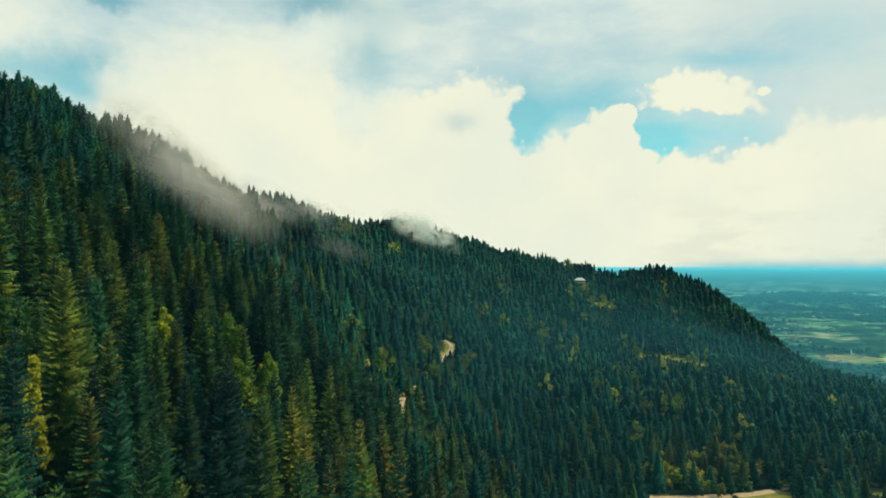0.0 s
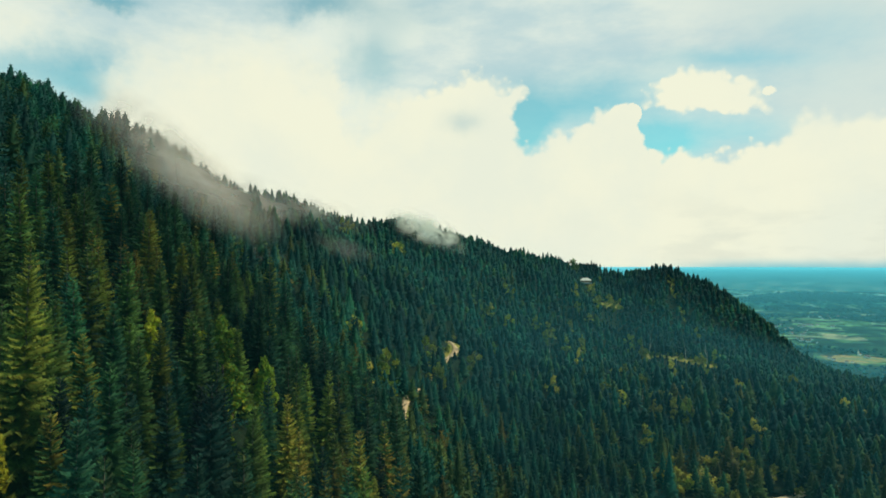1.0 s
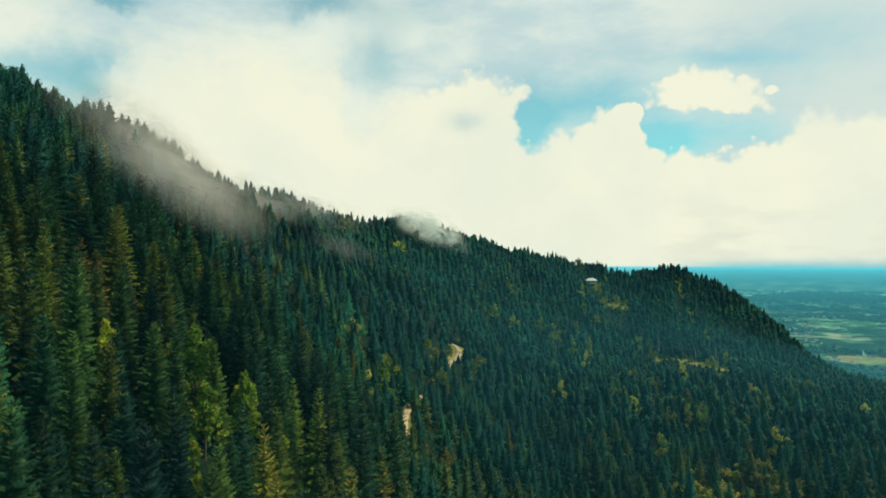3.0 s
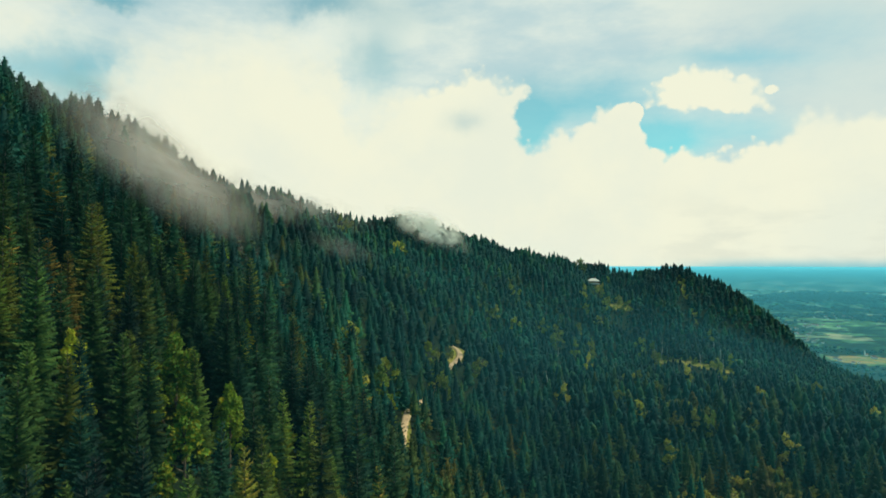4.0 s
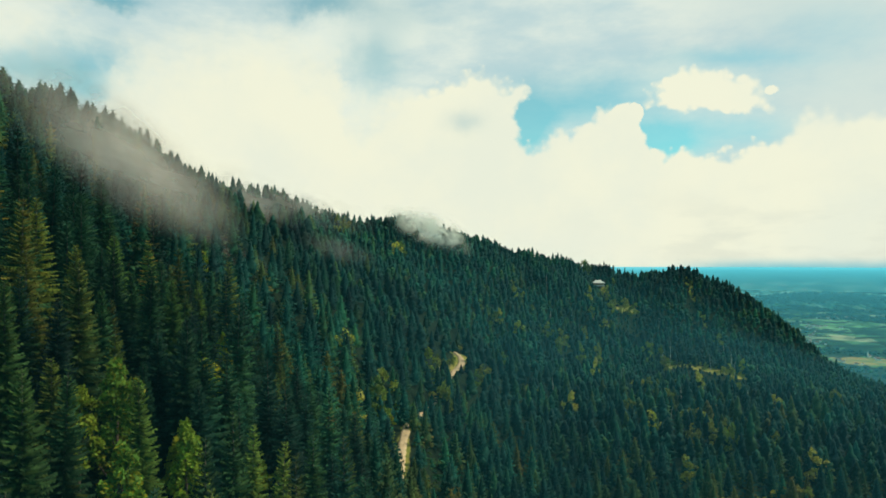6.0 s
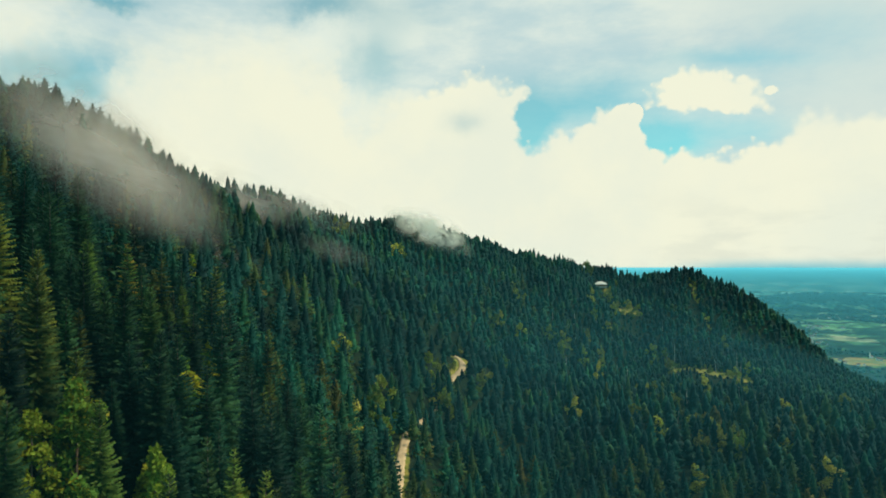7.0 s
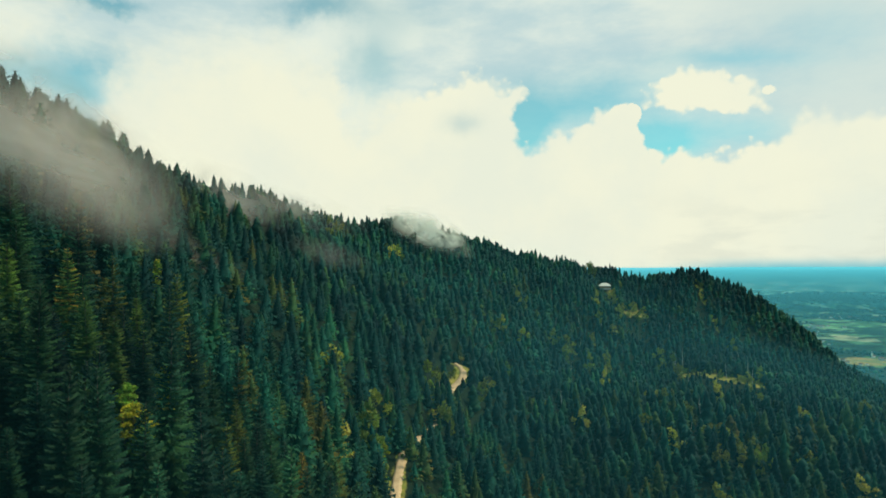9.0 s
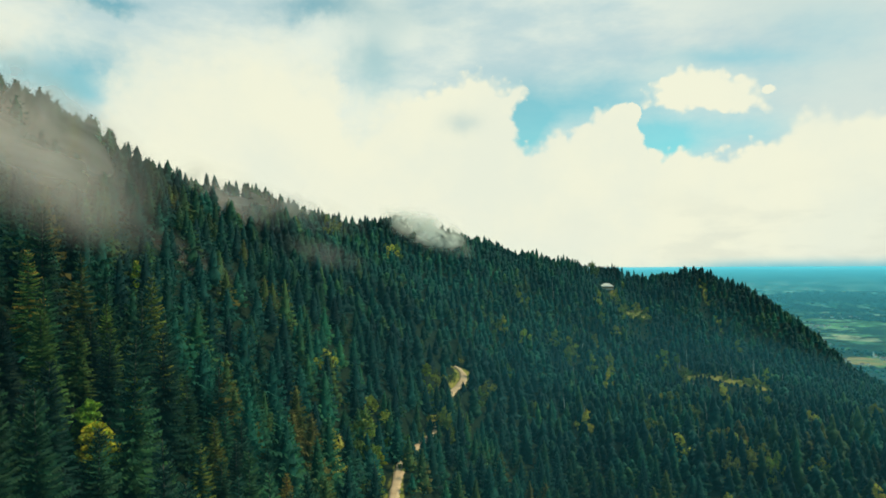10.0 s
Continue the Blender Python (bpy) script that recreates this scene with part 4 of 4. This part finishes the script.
# ---- dead trees ----
def dead_tree(rng, height):
    tree = new("dead_tree")
    me = trunk_mesh("trunk", height, 0.22)
    me.materials.clear()
    me.materials.append(DEADWOOD)
    part("trunk", me, tree)
    for _ in range(7):
        a, f = rng.uniform(0, 6.28), rng.uniform(0.35, 0.9)
        reach = 1.9 * (1.1 - f)
        verts, faces = limb_arrays((0, 0, height * f), (reach * math.cos(a), reach * math.sin(a), height * f - 0.3), 0.06, 0.02, 4)
        stub = mesh_of("branch_stub", verts, faces)
        stub.materials.append(DEADWOOD)
        part("branch_stub", stub, tree)
    return tagged(tree, "bare pale grey dead spruce trunk with branch stubs", "tree", "dead spruces on the slope")


SNAG = dead_tree(rng, 15.0)
for i, (bx, by) in enumerate([(212, 672), (216, 664), (209, 660), (226, 690), (262, 690), (285, 700), (113, 668), (117, 650), (150, 700), (232, 742), (300, 750), (-8, 434), (160, 690), (139, 640), (246, 640), (270, 650)] + [tuple(p) for p in np.random.default_rng(11).uniform((70, 470), (300, 740), (26, 2))]):
    m = pose(bx, by, float(land(bx, by)) - 0.2, rng.uniform(-6, 6), rng.uniform(-6, 6), rng.uniform(0, 360)) @ Matrix.Scale(rng.uniform(0.7, 1.2), 4)
    tree = copy_thing(SNAG, m) if i else SNAG
    tree.matrix_basis = m


# ---- buildings ----
def box_mesh(name, size, middle, mat, bevel=0.0):
    bm = bmesh.new()
    bmesh.ops.create_cube(bm, size=1.0)
    bmesh.ops.scale(bm, vec=size, verts=bm.verts)
    bmesh.ops.translate(bm, vec=middle, verts=bm.verts)
    if bevel:
        bmesh.ops.bevel(bm, geom=bm.edges[:], offset=bevel, segments=1, affect="EDGES")
    me = bpy.data.meshes.new(name)
    bm.to_mesh(me)
    bm.free()
    me.materials.append(mat)
    return me


def gabled_body(name, w, d, h, rise, mat):
    """Walls with gables at both ends of x."""
    x, y = w / 2, d / 2
    verts = [(-x, -y, -1.5), (x, -y, -1.5), (x, y, -1.5), (-x, y, -1.5), (-x, -y, h), (x, -y, h), (x, y, h), (-x, y, h), (-x, 0, h + rise), (x, 0, h + rise)]
    me = bpy.data.meshes.new(name)
    me.from_pydata(verts, [], [(0, 1, 5, 4), (2, 3, 7, 6), (1, 2, 6, 9, 5), (3, 0, 4, 8, 7), (4, 5, 9, 8), (6, 7, 8, 9), (3, 2, 1, 0)])
    me.materials.append(mat)
    return me


def roof_mesh(name, w, d, h, rise, over, thick, mat, hip=1.0):
    """A gable roof with eaves and thickness."""
    x, y = w / 2 + over, d / 2 + over
    low = h - over * rise / (d / 2)
    verts = []
    for lift in (0.05, 0.05 + thick):
        verts += [(sx * x * (hip if sy == 0 else 1.0), sy, z + lift) for sx in (-1, 1) for sy, z in ((-y, low), (0, h + rise), (y, low))]
    faces = [(0, 1, 4, 3), (1, 2, 5, 4), (6, 9, 10, 7), (7, 10, 11, 8), (0, 3, 9, 6), (2, 8, 11, 5), (0, 6, 7, 1), (1, 7, 8, 2), (3, 4, 10, 9), (4, 5, 11, 10)]
    me = bpy.data.meshes.new(name)
    me.from_pydata(verts, [], faces)
    me.materials.append(mat)
    return me


def house(name, w, d, h, rise, wall_mat, roof_mat, label, over=0.9, windows=3, hip=1.0):
    home = new(name)
    part("wall", gabled_body("wall", w, d, h, rise if hip == 1 else 0.3, wall_mat), home)
    part("roof", roof_mesh("roof", w, d, h, rise, over, 0.25, roof_mat, hip), home)
    part("chimney", box_mesh("chimney", (0.8, 0.8, 1.8), (w * 0.2, d * 0.12, h + rise * 0.9 + 0.4), STONE, 0.05), home)
    for i in range(windows):
        at = (i + 0.5) / windows * w - w / 2
        window = part("window", box_mesh("window", (1.3, 0.12, 1.3), (at, -d / 2 - 0.03, h * 0.6), TIMBER), home)
        part("pane", box_mesh("pane", (1.05, 0.06, 1.05), (at, -d / 2 - 0.08, h * 0.6), PANE), window)
    part("door", box_mesh("door", (1.0, 0.1, 2.05), (w * 0.06, -d / 2 - 0.03, 1.1), TIMBER), home)
    return tagged(home, label, "house")


hut = house("mountain_hut", 13.0, 9.0, 3.2, 2.6, TIMBER, ROOF_METAL, "timber mountain hut with a pale roof in a clearing", 1.2, 5, 0.4)
part("terrace", box_mesh("terrace", (15.0, 4.5, 1.4), (0, -7.0, -0.6), STONE, 0.1), hut)
hut.matrix_basis = pose(184.0, 819, float(land(184.0, 819)) + 1.2, 0, 0, -14)


def on_plain(tx, ty):
    """Where a place of the true plan is drawn, and how much it is drawn together."""
    d = math.hypot(tx, ty)
    k = float(drawn_distance(np.array(d))) / d
    return tx * k, ty * k, float(land(tx * k, ty * k)), k


FARM = house("farmhouse", 17.0, 11.0, 5.5, 4.5, PLASTER, ROOF_TILE, "white plastered farmhouse with a red-brown tiled roof")
tagged(FARM, group="houses on the plain")
hamlets = [(2020, 2800, 5, 22), (2075, 2790, 4, 18), (2200, 3420, 4, 30), (2400, 3560, 4, 35), (2480, 4230, 7, 60), (3050, 5200, 14, 90), (2700, 5050, 11, 80), (3700, 5900, 12, 110), (3300, 4300, 7, 70), (2900, 3900, 5, 50), (2600, 4700, 8, 60)]
first = True
for hx, hy, count, reach in hamlets:
    for _ in range(count):
        x, y, z, k = on_plain(hx + rng.normal() * reach, hy + rng.normal() * reach)
        m = pose(x, y, z + 0.5, 0, 0, rng.uniform(-40, 40)) @ Matrix.Scale(k * rng.uniform(0.8, 1.5), 4)
        home = FARM if first else copy_thing(FARM, m)
        home.matrix_basis, first = m, False


def church():
    ob = new("village_church")
    part("nave", gabled_body("nave", 20.0, 10.0, 8.0, 5.0, PLASTER), ob)
    part("roof", roof_mesh("roof", 20.0, 10.0, 8.0, 5.0, 0.5, 0.3, ROOF_TILE), ob)
    part("tower", box_mesh("tower", (6.0, 6.0, 24.0), (-12.5, 0, 11.0), PLASTER, 0.1), ob)
    bm = bmesh.new()
    bmesh.ops.create_cone(bm, cap_ends=True, segments=4, radius1=4.8, radius2=0.1, depth=15.0, matrix=Matrix.Translation((-12.5, 0, 30.4)) @ Matrix.Rotation(radians(45), 4, "Z"))
    me = bpy.data.meshes.new("spire")
    bm.to_mesh(me)
    bm.free()
    me.materials.append(STONE)
    part("spire", me, ob)
    return tagged(ob, "white village church with a pointed grey spire", "church")


x, y, z, k = on_plain(2440, 3650)
church().matrix_basis = pose(x, y, z + 0.5, 0, 0, 20) @ Matrix.Scale(k, 4)


# ---- woods and hedges of the plain ----
def plain_woods():
    tx, ty = rng.uniform(900, 6200, 60000), rng.uniform(2000, 8600, 60000)
    keep = (tx / ty > 0.40) & (tx / ty < 0.80)
    tx, ty = tx[keep], ty[keep]
    keep = (woods_mask(tx, ty) > 0.55) & (np.hypot((tx - 2280) / 220, (ty - 3480) / 260) > 1)
    tx, ty = tx[keep][:3200], ty[keep][:3200]
    d = np.hypot(tx, ty)
    k = drawn_distance(d) / d
    x, y = tx * k, ty * k
    scale = k * rng.uniform(0.8, 1.5, len(x))
    return np.stack([x, y, land(x, y) - 2 * k, scale * 0.9, scale * 1.25], 1)


def clump(rng):
    bm = bmesh.new()
    bmesh.ops.create_icosphere(bm, subdivisions=1, radius=1.0)
    verts = np.array([v.co for v in bm.verts]) * rng.uniform(0.75, 1.2, (len(bm.verts), 1))
    faces = np.array([[v.index for v in f.verts] for f in bm.faces])
    bm.free()
    return verts * np.array([9, 9, 10]) + np.array([0, 0, 7]), faces, np.zeros(len(verts))


joined("woods_on_plain", [clump(rng) for _ in range(4)], plain_woods(), rng, FOREST_NEEDLES, "dark woods and hedgerows between fields on the plain", "woods")


# ---- mist on the ridge ----
def mist_bank(label, middle, across, up, depth, sheets, strength, lean=0.0, face=0.0, bulge=0.04, seed=1, stuff=MIST):
    """Soft wisps one behind the other; across and up are half sizes, face the bearing that they look to, lean their tilt in the view."""
    bank = new("mist_bank")
    chance = np.random.default_rng(seed)
    for s in range(sheets):
        g = np.linspace(-1, 1, 41)
        p, q = np.meshgrid(g, g)
        r2 = p ** 2 + q ** 2
        wave = 0.018 * np.sin(3.1 * p + seed + s) * np.cos(2.3 * q + 2 * s)
        off = (s - (sheets - 1) / 2) / max(1, sheets - 1) * 2 * depth if sheets > 1 else 0.0
        scale = chance.uniform(0.75, 1.05)
        x = p * across * scale + chance.uniform(-0.2, 0.2) * across
        z = q * up * scale + chance.uniform(-0.2, 0.2) * up
        y = off + (r2 * bulge + wave) * across
        c, d = math.cos(radians(lean)), math.sin(radians(lean))
        x, z = x * c - z * d, x * d + z * c
        faces = [(i * 41 + j, i * 41 + j + 1, (i + 1) * 41 + j + 1, (i + 1) * 41 + j) for i in range(40) for j in range(40) if r2[i:i + 2, j:j + 2].min() < 0.97]
        me = mesh_of("wisp", np.stack([x, y, z], -1).reshape(-1, 3), faces)
        me.shade_smooth()
        density = np.clip(1 - r2, 0, 1) ** 1.5 * np.exp(-1.3 * r2) * strength
        me.attributes.new("vapour", "FLOAT", "POINT").data.foreach_set("value", density.ravel().astype(np.float32))
        me.materials.append(stuff)
        part("wisp", me, bank)
    bank.matrix_basis = pose(*middle, 0, 0, face)
    return tagged(bank, label, "mist", "mist along the ridge")


mist_bank("pale grey mist bank drifting over the spruces", (-69.5, 195, 22.5), 24, 11.5, 6, 2, 0.9, -34, 48, seed=1)
mist_bank("pale grey mist bank drifting over the spruces", (-92, 212, 34), 44, 15, 5, 2, 0.52, -37, 48, seed=12)
mist_bank("thin grey mist rising along the wooded crest", (-128, 300, 47), 66, 21, 10, 1, 0.9, -34, 48, seed=2)
mist_bank("thin grey mist rising along the wooded crest", (-118, 440, 38), 58, 17, 12, 2, 0.6, -20, 40, seed=3)
mist_bank("faint mist wisp on the far crest", (-106, 540, 38), 56, 17, 10, 1, 0.7, -12, 36, seed=4)
mist_bank("bright mist wisp curling over the far crest", (-20, 676, 33), 54, 20, 9, 2, 1.8, -22, 36, seed=5, stuff=BRIGHT_MIST)
mist_bank("faint mist wisp between the spruces", (-96, 322, 3), 34, 11, 6, 1, 0.35, -30, 40, seed=6)
mist_bank("faint mist wisp between the spruces", (-74, 470, 8), 36, 11, 6, 1, 0.3, -14, 36, seed=9)
